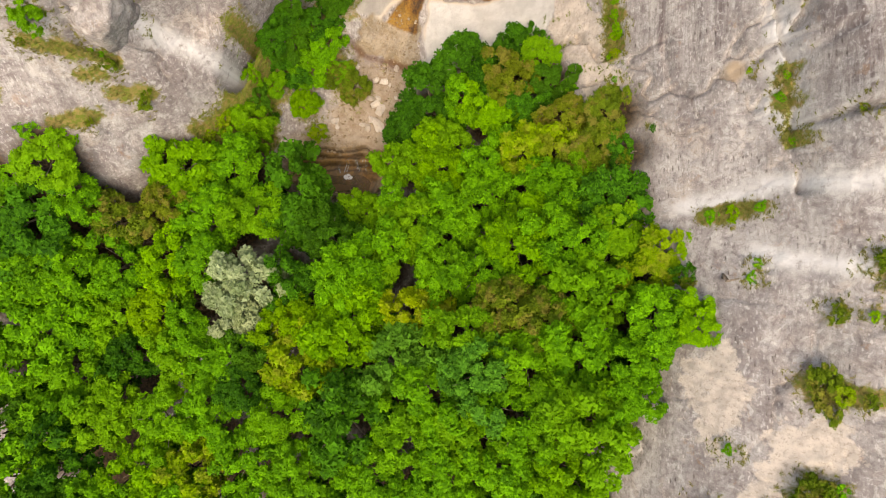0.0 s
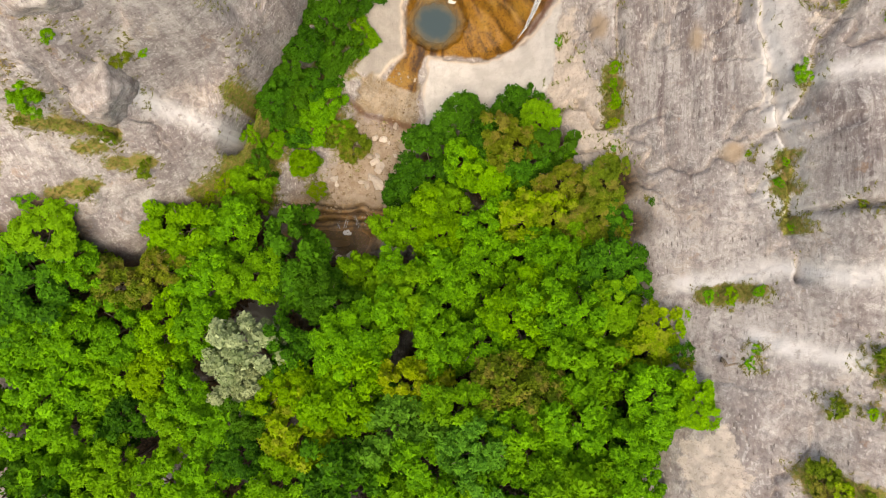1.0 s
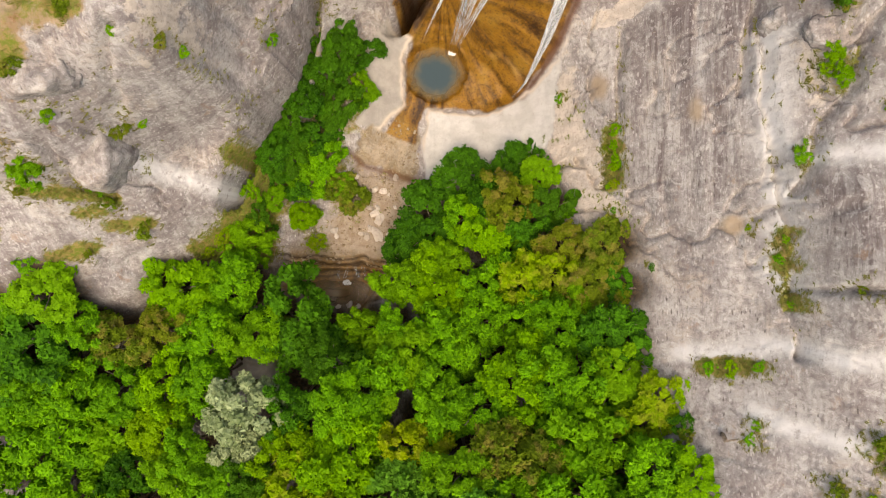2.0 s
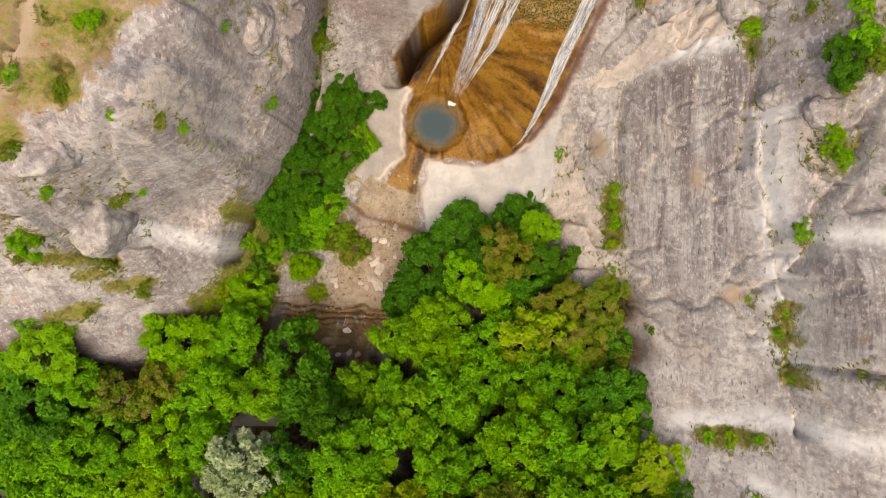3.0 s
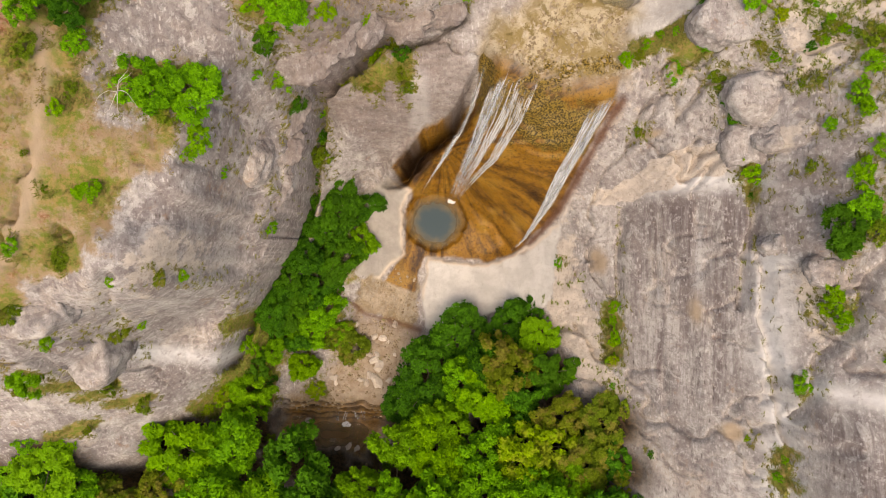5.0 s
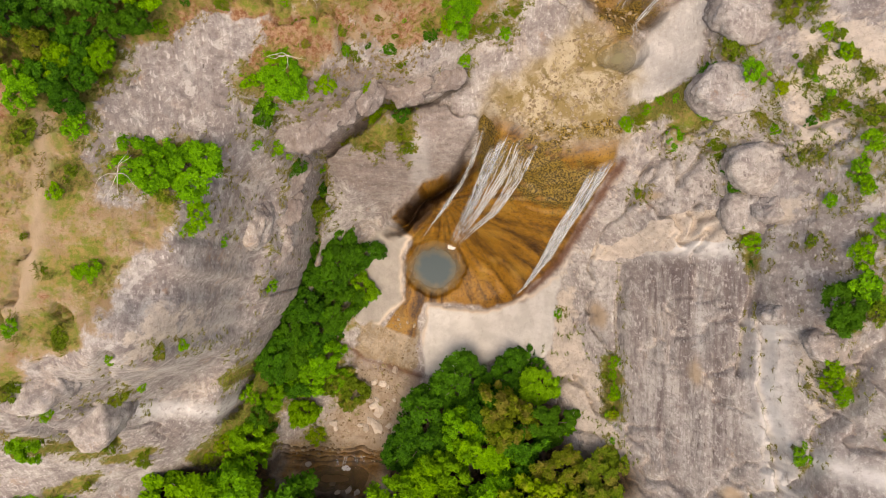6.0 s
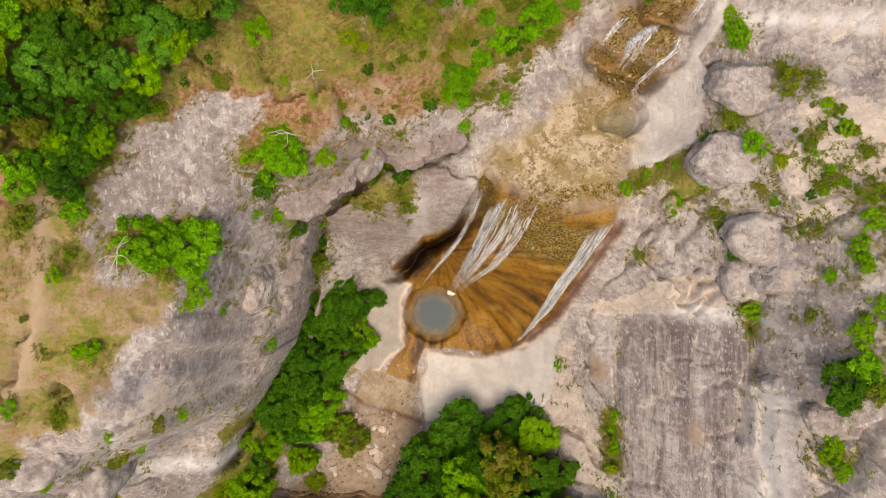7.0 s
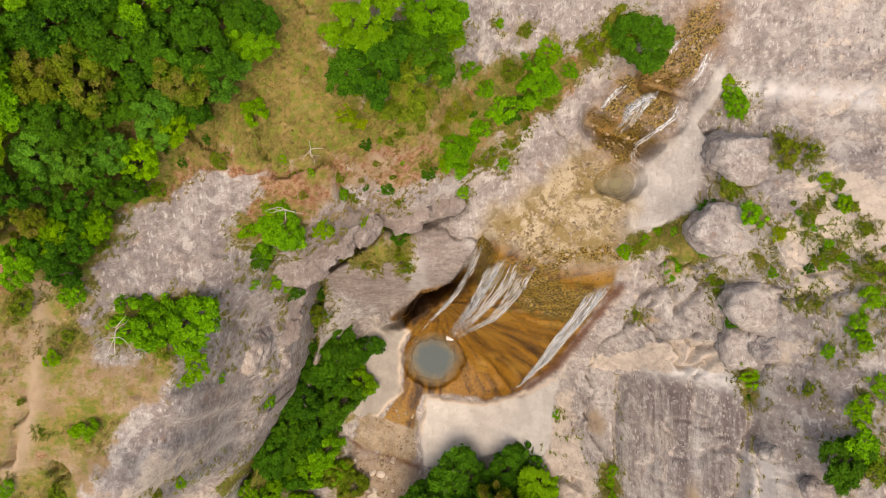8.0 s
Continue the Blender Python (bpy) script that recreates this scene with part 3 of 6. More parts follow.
FALLS["upper_fall"] = (((10.61, 36.47), (9.62, 35.84), (9.23, 34.95)), ((10.93, 36.82), (10.06, 35.69), (9.55, 34.81)), ((12.20, 36.50), (11.74, 35.36), (10.77, 34.59), (10.09, 33.78), (10.12, 33.04)), ((12.93, 38.32), (12.66, 37.35), (12.17, 36.61)), ((11.34, 38.67), (10.90, 37.93)), ((8.99, 36.83), (8.42, 36.03), (8.05, 35.78)),)
FALLS["ledge_fall"] = (((-7.84, 7.00), (-7.87, 6.18), (-7.85, 5.34)), ((-7.15, 6.89), (-7.24, 6.03), (-7.33, 5.25)), ((-6.39, 6.81), (-6.36, 6.24), (-6.30, 5.78)), ((-5.87, 6.82), (-5.81, 6.37), (-5.79, 5.83)),)
# ---- loose stones: x, y, half length ----
STONES = ((-5.25, 11.06, 0.29), (-4.72, 11.14, 0.25), (-4.97, 10.64, 0.37), (-4.56, 10.22, 0.42), (-5.26, 9.60, 0.33), (-4.72, 9.18, 0.58), (-5.48, 8.96, 0.29), (-5.90, 9.17, 0.25), (-3.80, 9.19, 0.25), (-4.30, 12.30, 0.33), (-4.84, 12.39, 0.25), (-3.88, 11.97, 0.21), (-7.93, 9.41, 0.33), (-7.74, 9.07, 0.25), (-6.17, 13.34, 0.21), (-6.26, 11.98, 0.17), (-5.66, 12.31, 0.17), (-3.38, 13.34, 0.29), (-5.86, 11.48, 0.12), (-7.57, 10.87, 0.12), (-3.38, 11.06, 0.17), (-7.06, 12.31, 0.16), (-10.06, 5.81, 0.26), (-9.56, 4.49, 0.22), (-8.30, 4.24, 0.26), (-6.97, 3.85, 0.30), (-6.41, 3.61, 0.26), (-7.87, 3.68, 0.22), (-8.93, 4.56, 0.17))
# ---- small tools ----
def mesh_of(name, verts, faces, material=None, smooth=False):
    me = bpy.data.meshes.new(name)
    me.from_pydata([tuple(v) for v in verts], [], [tuple(f) for f in faces])
    if material:
        me.materials.append(material)
    if smooth:
        me.polygons.foreach_set("use_smooth", np.ones(len(me.polygons), dtype=bool))
    me.update()
    return me


def fast_mesh(name, verts, faces, material=None, smooth=False):
    """A mesh from arrays; every face has the same number of corners."""
    verts, faces = np.asarray(verts, np.float32), np.asarray(faces, np.int32)
    me = bpy.data.meshes.new(name)
    me.vertices.add(len(verts))
    me.vertices.foreach_set("co", verts.ravel())
    n, k = faces.shape
    me.loops.add(n * k)
    me.loops.foreach_set("vertex_index", faces.ravel())
    me.polygons.add(n)
    me.polygons.foreach_set("loop_start", np.arange(0, n * k, k, dtype=np.int32))
    me.polygons.foreach_set("use_smooth", np.full(n, smooth))
    me.update(calc_edges=True)
    if material:
        me.materials.append(material)
    return me


def part(name, me, parent, m=None, label=""):
    ob = new(name, me)
    ob.parent = parent
    if m is not None:
        ob.matrix_basis = m
    return tagged(ob, label)


def thing(name, m, label, category, group=""):
    ob = new(name)
    ob.empty_display_size = 0.2
    ob.matrix_basis = m
    return tagged(ob, label, category, group)


def lattice(i, j, seed):
    h = (i * 374761393 + j * 668265263 + seed * 974634721) & 0xFFFFFFFF
    h = ((h ^ (h >> 13)) * 1274126177) & 0xFFFFFFFF
    return ((h ^ (h >> 16)) & 0xFFFF) / 32767.5 - 1.0


def grain(x, y, size, seed=0):
    """Smooth noise from -1 to 1 with features about size metres wide."""
    u, v = np.asarray(x) / size, np.asarray(y) / size
    i, j = np.floor(u).astype(np.int64), np.floor(v).astype(np.int64)
    a, b = u - i, v - j
    a, b = a * a * a * (a * (6 * a - 15) + 10), b * b * b * (b * (6 * b - 15) + 10)
    lo = lattice(i, j, seed) * (1 - a) + lattice(i + 1, j, seed) * a
    hi = lattice(i, j + 1, seed) * (1 - a) + lattice(i + 1, j + 1, seed) * a
    return lo * (1 - b) + hi * b


def rough(x, y, size, seed=0, octaves=4):
    out, gain = 0.0, 1.0
    for k in range(octaves):
        c, s = math.cos(0.6 * k), math.sin(0.6 * k)
        out = out + gain * grain(x * c - y * s, x * s + y * c, size / 2 ** k, seed + 17 * k)
        gain *= 0.5
    return out / 1.9


def blocks(x, y, size, seed):
    """Broken stone: a random height for each block and the distance to the joint beside it."""
    u, v = x / size, y / size
    i, j = np.floor(u).astype(np.int64), np.floor(v).astype(np.int64)
    first, second, tone = np.full(np.shape(x), 9.0), np.full(np.shape(x), 9.0), np.zeros(np.shape(x))
    for di in (-1, 0, 1):
        for dj in (-1, 0, 1):
            px = i + di + 0.5 + 0.48 * lattice(i + di, j + dj, seed)
            py = j + dj + 0.5 + 0.48 * lattice(i + di, j + dj, seed + 1)
            d = np.hypot(u - px, v - py)
            near = d < first
            second = np.where(near, first, np.minimum(second, d))
            tone = np.where(near, lattice(i + di, j + dj, seed + 2) + 0.9 * (u - px) * lattice(i + di, j + dj, seed + 3) + 0.9 * (v - py) * lattice(i + di, j + dj, seed + 4), tone)
            first = np.where(near, d, first)
    return tone, (second - first) * size


def line_distance(x, y, line, closed=False):
    pts = list(line) + ([line[0]] if closed else [])
    best = np.full(np.shape(x), 1e9)
    for (x0, y0), (x1, y1) in zip(pts, pts[1:]):
        dx, dy = x1 - x0, y1 - y0
        k = np.clip(((x - x0) * dx + (y - y0) * dy) / (dx * dx + dy * dy), 0, 1)
        best = np.minimum(best, np.hypot(x - x0 - k * dx, y - y0 - k * dy))
    return best


def inside(x, y, outline):
    """Metres inside (plus) or outside (minus) of an outline."""
    odd = np.zeros(np.shape(x), bool)
    pts = list(outline)
    for (x0, y0), (x1, y1) in zip(pts, pts[1:] + pts[:1]):
        if y0 != y1:
            odd ^= ((y0 > y) != (y1 > y)) & (x < (x1 - x0) * (y - y0) / (y1 - y0) + x0)
    return np.where(odd, 1.0, -1.0) * line_distance(x, y, outline, True)


def soft(d, width):
    k = np.clip(d / width * 0.5 + 0.5, 0, 1)
    return k * k * (3 - 2 * k)


# ---- ground: height and cover ----
LEDGES = ((7.25, 0.3), (6.75, 0.45), (6.25, 0.7), (5.85, 0.3))
POOL, POOL_LEVEL = (-0.42, 20.75, 2.2, 2.05), 1.78
LOW_POOL_LEVEL, UPPER_POOL_LEVEL = -0.12, 14.2


# scarps: x, y, height of the brow, height of the foot; the high side lies to the left of the way
WEST_SCARP = ((-14.4, 11.1, 7.2, 4.7), (-13.1, 13.8, 8.4, 4.8), (-11.4, 16.4, 10.0, 4.3), (-9.9, 19.2, 11.4, 4.6), (-8.8, 22.1, 12.4, 5.8), (-8.3, 24.2, 13.0, 7.8), (-7.6, 26.6, 13.6, 9.8), (-7.2, 27.6, 14.5, 12.0))
NORTH_SCARP = ((-7.0, 27.9, 17.6, 13.2), (-6.4, 28.0, 17.4, 13.0), (-4.9, 29.1, 17.0, 12.9), (-3.1, 30.6, 16.4, 13.2), (-2.2, 30.2, 15.8, 13.4), (-0.8, 30.7, 15.6, 13.8), (0.8, 31.5, 15.4, 14.1))
FALL_SCARP = ((-3.6, 23.6, 5.0, 3.0), (-2.8, 24.0, 6.5, 3.4), (-1.2, 26.0, 8.6, 4.8), (0.7, 26.8, 10.6, 7.2), (1.5, 28.0, 12.0, 10.3), (2.2, 29.3, 13.4, 12.9))
LEDGE_SCARP = ((-12.0, 6.7, 1.1, -0.1), (-10.0, 6.4, 1.1, -0.2), (-7.5, 6.5, 1.15, -0.3), (-5.5, 6.6, 1.2, -0.2), (-3.8, 6.9, 1.4, 0.2))
MIDDLE_SCARP = ((-6.9, 15.2, 2.0, 1.6), (-5.6, 14.1, 2.0, 1.55), (-3.5, 13.5, 1.95, 1.5), (-1.6, 12.9, 1.95, 1.5))
UPPER_SCARP = ((7.9, 35.8, 15.6, 14.7), (9.2, 35.3, 15.8, 14.6), (10.1, 34.9, 15.9, 14.6), (10.9, 34.5, 15.6, 14.5))
TOP_SCARP = ((10.3, 37.5, 17.1, 16.3), (11.5, 37.2, 17.1, 16.2), (12.5, 36.9, 17.0, 16.2))
SCARPS = (WEST_SCARP, NORTH_SCARP, FALL_SCARP, LEDGE_SCARP, MIDDLE_SCARP, UPPER_SCARP, TOP_SCARP)


def scarp(x, y, z, line):
    """Cuts a crisp step with an undercut foot into the heights z."""
    xs, ys = [p[0] for p in line], [p[1] for p in line]
    shape, out = np.shape(z), np.array(z, float).ravel()
    near = np.flatnonzero(((x > min(xs) - 2) & (x < max(xs) + 2) & (y > min(ys) - 2) & (y < max(ys) + 2)).ravel())
    if not len(near):
        return z
    px, py = x.ravel()[near], y.ravel()[near]
    wx, wy = px + 0.22 * rough(px, py, 1.2, 91) + 0.08 * rough(px, py, 0.35, 92, 2), py + 0.22 * rough(px, py, 1.2, 93) + 0.08 * rough(px, py, 0.35, 94, 2)
    best, side, brow, foot, end = np.full(len(near), 1e9), np.zeros(len(near)), np.zeros(len(near)), np.zeros(len(near)), np.zeros(len(near))
    for n, ((x0, y0, a0, b0), (x1, y1, a1, b1)) in enumerate(zip(line, line[1:])):
        dx, dy = x1 - x0, y1 - y0
        raw = ((wx - x0) * dx + (wy - y0) * dy) / (dx * dx + dy * dy)
        k = np.clip(raw, 0, 1)
        d = np.hypot(wx - x0 - k * dx, wy - y0 - k * dy)
        hit = d < best
        best = np.where(hit, d, best)
        side = np.where(hit, np.sign(dx * (wy - y0) - dy * (wx - x0)), side)
        brow, foot = np.where(hit, a0 + (a1 - a0) * k, brow), np.where(hit, b0 + (b1 - b0) * k, foot)
        over = np.maximum(raw - 1, 0) if n == len(line) - 2 else np.maximum(-raw, 0) if n == 0 else 0 * raw
        end = np.where(hit, over * math.hypot(dx, dy), end)
    d, h = best * side, out[near]
    fade = np.clip(1 - end / 0.8, 0, 1)
    high = np.maximum(h, brow - 0.10 / (0.25 + np.abs(d)) * 0.5 + 0.1)
    drop = np.clip((brow - foot) / 3, 0.2, 1)
    low = np.minimum(h, foot + 0.10 * np.abs(d) - 2.4 * drop ** 2 * np.exp(-(((d + 0.34) / 0.30) ** 2)))
    win = np.exp(-((best / 1.1) ** 4)) * fade
    out[near] = h + win * (np.where(d > 0, high, low) - h)
    return out.reshape(shape)


CRACK_SIZE = {"e": (0.2, 0.3), "f": (0.2, 0.3), "g": (0.2, 0.7), "k": (0.2, 0.3), "l": (0.22, 0.8), "i": (0.2, 1.3), "h": (0.18, 1.2), "a": (0.15, 1.3), "b": (0.18, 1.4), "d": (0.16, 1.3), "c": (0.15, 0.8), "j": (0.16, 1.2)}


def zone(name, x, y, width=0.15, wobble=0.3):
    return soft(inside(x, y, ZONES[name]) + wobble * (rough(x, y, 1.3, 5) + 0.5 * rough(x, y, 0.45, 6, 2)), width)


def pool_reach(x, y):
    return np.hypot((x - POOL[0]) / POOL[2], (y - POOL[1]) / POOL[3]) + 0.06 * grain(x, y, 0.8, 3) + 0.04 * grain(x, y, 0.3, 3)


def low_reach(x, y):
    return np.hypot((x + 7.9) / 3.1, (y - 4.7) / 1.15) + 0.14 * grain(x, y, 0.9, 4)


def upper_reach(x, y):
    return np.hypot((x - 9.5 - 0.2 * (y - 32.35)) / 1.1, (y - 32.35) / 1.0) + 0.22 * grain(x, y, 0.7, 6)


def covers(x, y):
    c = {name: zone(name, x, y, 0.12 if name in ("ochre", "pale_slab", "west_slab", "tan_bed", "upper_slab", "cream_ramp") else 0.8, 0.24 if "slab" in name or name == "ochre" else 0.6) for name in ZONES}
    return c


def ground(x, y, c=None):
    """Height of the finished ground."""
    x, y = np.asarray(x, float), np.asarray(y, float)
    z = relief(np.clip(x, -44, 31), np.clip(y, -30, 46))
    far = soft(np.maximum(np.maximum(-44 - x, x - 31), np.maximum(-30 - y, y - 46)) - 25, 60)
    z = z * (1 - far) + far * (26 + 16 * rough(x, y, 90, 41))
    c = c or covers(x, y)
    bed = np.clip(c["ochre"] + c["tan_bed"] + c["mossy_bed"] + c["gravel"] + c["upper_wet"], 0, 1)
    slab = np.clip(c["pale_slab"] + c["west_slab"] + c["upper_slab"], 0, 1)
    calm = 1 - 0.85 * np.clip(bed + slab, 0, 1)
    # lumps, ledges that follow the beds of the stone, joints
    wall = np.clip(c["streaked"] + c["streaked_east"] + 0.6 * soft(x - 10.5, 2.0) * soft(21 - y, 2.0), 0, 1)
    worn = 1 - 0.6 * wall
    z = z + calm * (worn * 0.24 * rough(x, y, 3.6, 11) + worn * 0.13 * (0.5 - np.abs(rough(x, y, 1.5, 12, 4))) + 0.03 * rough(x, y, 0.4, 13, 2))
    # long flutes down the east wall
    z = z + calm * wall * (0.10 * rough(x * 2.6 + 0.2 * y, y * 0.16, 1.0, 17, 3) + 0.035 * rough(x * 7.0, y * 0.4, 1.0, 18, 2))
    wx, wy = x + 0.5 * rough(x, y, 1.6, 61), y + 0.5 * rough(x, y, 1.6, 62)
    tone, joint = blocks(wx * 0.94 + wy * 0.34, (wy * 0.94 - wx * 0.34) * 0.62, 1.7, 63)
    broken = calm * soft(rough(x, y, 7.0, 64) + 0.1, 0.5)
    z = z + worn * broken * (0.14 * tone - 0.10 * np.exp(-((joint / 0.07) ** 2)))
    tone, joint = blocks(wx * 0.7 - wy * 0.7, wy * 0.7 + wx * 0.7, 0.62, 67)
    z = z + worn * calm * soft(rough(x, y, 4.5, 68), 0.4) * (0.07 * tone - 0.08 * np.exp(-((joint / 0.05) ** 2)))
    bands = rough(z * 1.0 + 0.35 * rough(x, y, 5.0, 14), x * 0.12 + y * 0.12, 0.62, 15, 3)
    z = z + calm * 0.08 * np.abs(bands) + bed * 0.07 * rough(x, y, 0.7, 16)
    for name, line in CRACKS.items():
        wide, down = CRACK_SIZE.get(name, (0.16, 0.5))
        d = line_distance(x + 0.22 * rough(x, y, 0.9, 20), y + 0.22 * rough(x, y, 0.9, 21), line)
        z = z - down * np.exp(-((d / wide) ** 2)) * (0.75 + 0.5 * grain(x, y, 1.4, 22))
    # creases
    for size, seed, wide, down in ((6.4, 101, 0.014, 0.8), (2.3, 105, 0.02, 0.2)):
        n = rough(wx, wy * 0.75, size, seed, 5)
        z = z - worn * calm * down * np.exp(-((n / wide) ** 2)) * soft(rough(x, y, size * 1.7, seed + 2), 0.35)
    for line in SCARPS:
        z = scarp(x, y, z, line)
    low = soft(3.6 - z, 1.2)
    z = z + 0.17 * np.clip(c["pale_slab"] + c["west_slab"], 0, 1) * low - 0.10 * np.clip(c["ochre"] + c["tan_bed"], 0, 1) * low
    z = z + 0.2 * c["upper_slab"]
    # ribs worn into the wet face
    face = c["ochre"] * soft(z - 2.6, 1.0)
    ang = np.arctan2(x - 0.1, 25.4 - y)
    z = z + face * (0.26 * rough(ang * 10, z * 0.22, 1.0, 23, 5) + 0.07 * np.sin(z * 5.2 + 3 * grain(x, y, 1.5, 24)))
    z = z + c["mossy_bed"] * (0.12 * rough(x, y, 0.8, 25) + 0.08 * np.abs(rough(x, y, 0.4, 26, 2)))
    # the lower ledge steps
    step = soft(inside(x, y, ((-12.2, 5.6), (-3.4, 5.6), (-3.4, 8.2), (-12.2, 8.2))), 0.3)
    bent = y + 0.35 * rough(x, y, 1.5, 27) + 0.12 * rough(x, y, 0.4, 28, 2) + 0.04 * x
    treads = 0.0
    for brow, fall in LEDGES:
        treads = treads + fall * soft(brow - bent, 0.08) + 0.35 * np.exp(-(((bent - brow + 0.16) / 0.1) ** 2))
    z = np.where(step > 0.5, np.maximum(1.35 - treads, z * 0.2 - 0.2), z)
    # the pools
    for (away, level, deep) in ((pool_reach(x, y), POOL_LEVEL, 1.5), (low_reach(x, y), LOW_POOL_LEVEL, 0.5), (upper_reach(x, y), UPPER_POOL_LEVEL, 0.35)):
        z = np.where(away < 1.5, np.maximum(z, level + 0.05 * soft(1.3 - away, 0.3)), z)
        z = np.where(away < 1.0, np.minimum(z, level + 0.05 - deep * np.clip(1 - away, 0, 1) ** 1.15), z)
    return z
# ---- materials ----
class Nodes:
    def __init__(self, name):
        self.mat = bpy.data.materials.new(name)
        self.mat.use_nodes = True
        self.tree = self.mat.node_tree
        self.shader = self.tree.nodes["Principled BSDF"]
        self.where = self.node("ShaderNodeNewGeometry").outputs["Position"]

    def node(self, kind, **inputs):
        n = self.tree.nodes.new(kind)
        for key, value in inputs.items():
            self.put(n.inputs[key.replace("_", " ")], value)
        return n

    def put(self, socket, value):
        if isinstance(value, bpy.types.NodeSocket):
            self.tree.links.new(value, socket)
        elif isinstance(value, tuple) and socket.type == "RGBA":
            socket.default_value = (*value, 1.0)[:4]
        else:
            socket.default_value = value

    def stretch(self, sx, sy, sz, turn=0.0, source=None):
        n = self.node("ShaderNodeMapping")
        self.put(n.inputs["Vector"], source or self.where)
        n.inputs["Scale"].default_value = (sx, sy, sz)
        n.inputs["Rotation"].default_value = (0, 0, turn)
        return n.outputs["Vector"]

    def noise(self, scale, detail=4.0, roughness=0.55, at=None, warp=0.0):
        n = self.node("ShaderNodeTexNoise", Scale=scale, Detail=detail, Roughness=roughness, Distortion=warp)
        self.put(n.inputs["Vector"], at or self.where)
        return n.outputs["Fac"]

    def cells(self, scale, at=None, feature="F1", out="Distance", randomness=1.0):
        n = self.node("ShaderNodeTexVoronoi", Scale=scale, Randomness=randomness)
        n.feature = feature
        self.put(n.inputs["Vector"], at or self.where)
        return n.outputs[out]

    def band(self, value, lo, hi, a=0.0, b=1.0):
        n = self.node("ShaderNodeMapRange", Value=value)
        n.interpolation_type = "SMOOTHSTEP"
        for key, v in (("From Min", lo), ("From Max", hi), ("To Min", a), ("To Max", b)):
            n.inputs[key].default_value = v
        return n.outputs["Result"]

    def math(self, op, a, b=0.0, clamp=False):
        n = self.node("ShaderNodeMath")
        n.operation, n.use_clamp = op, clamp
        self.put(n.inputs[0], a)
        self.put(n.inputs[1], b)
        return n.outputs[0]

    def mix(self, fac, a, b, kind="MIX"):
        n = self.tree.nodes.new("ShaderNodeMix")
        n.data_type, n.blend_type = "RGBA", kind
        self.put(n.inputs[0], fac)
        self.put(n.inputs[6], a)
        self.put(n.inputs[7], b)
        return n.outputs[2]

    def cover(self, name):
        n = self.node("ShaderNodeAttribute")
        n.attribute_name = name
        return n.outputs["Fac"]

    def bump(self, height, strength, distance):
        n = self.node("ShaderNodeBump", Height=height, Strength=strength, Distance=distance)
        self.put(self.shader.inputs["Normal"], n.outputs["Normal"])

    def done(self, colour, roughness=0.9):
        self.put(self.shader.inputs["Base Color"], colour)
        self.put(self.shader.inputs["Roughness"], roughness)
        self.put(self.shader.inputs["Specular IOR Level"], 0.3)
        return self.mat


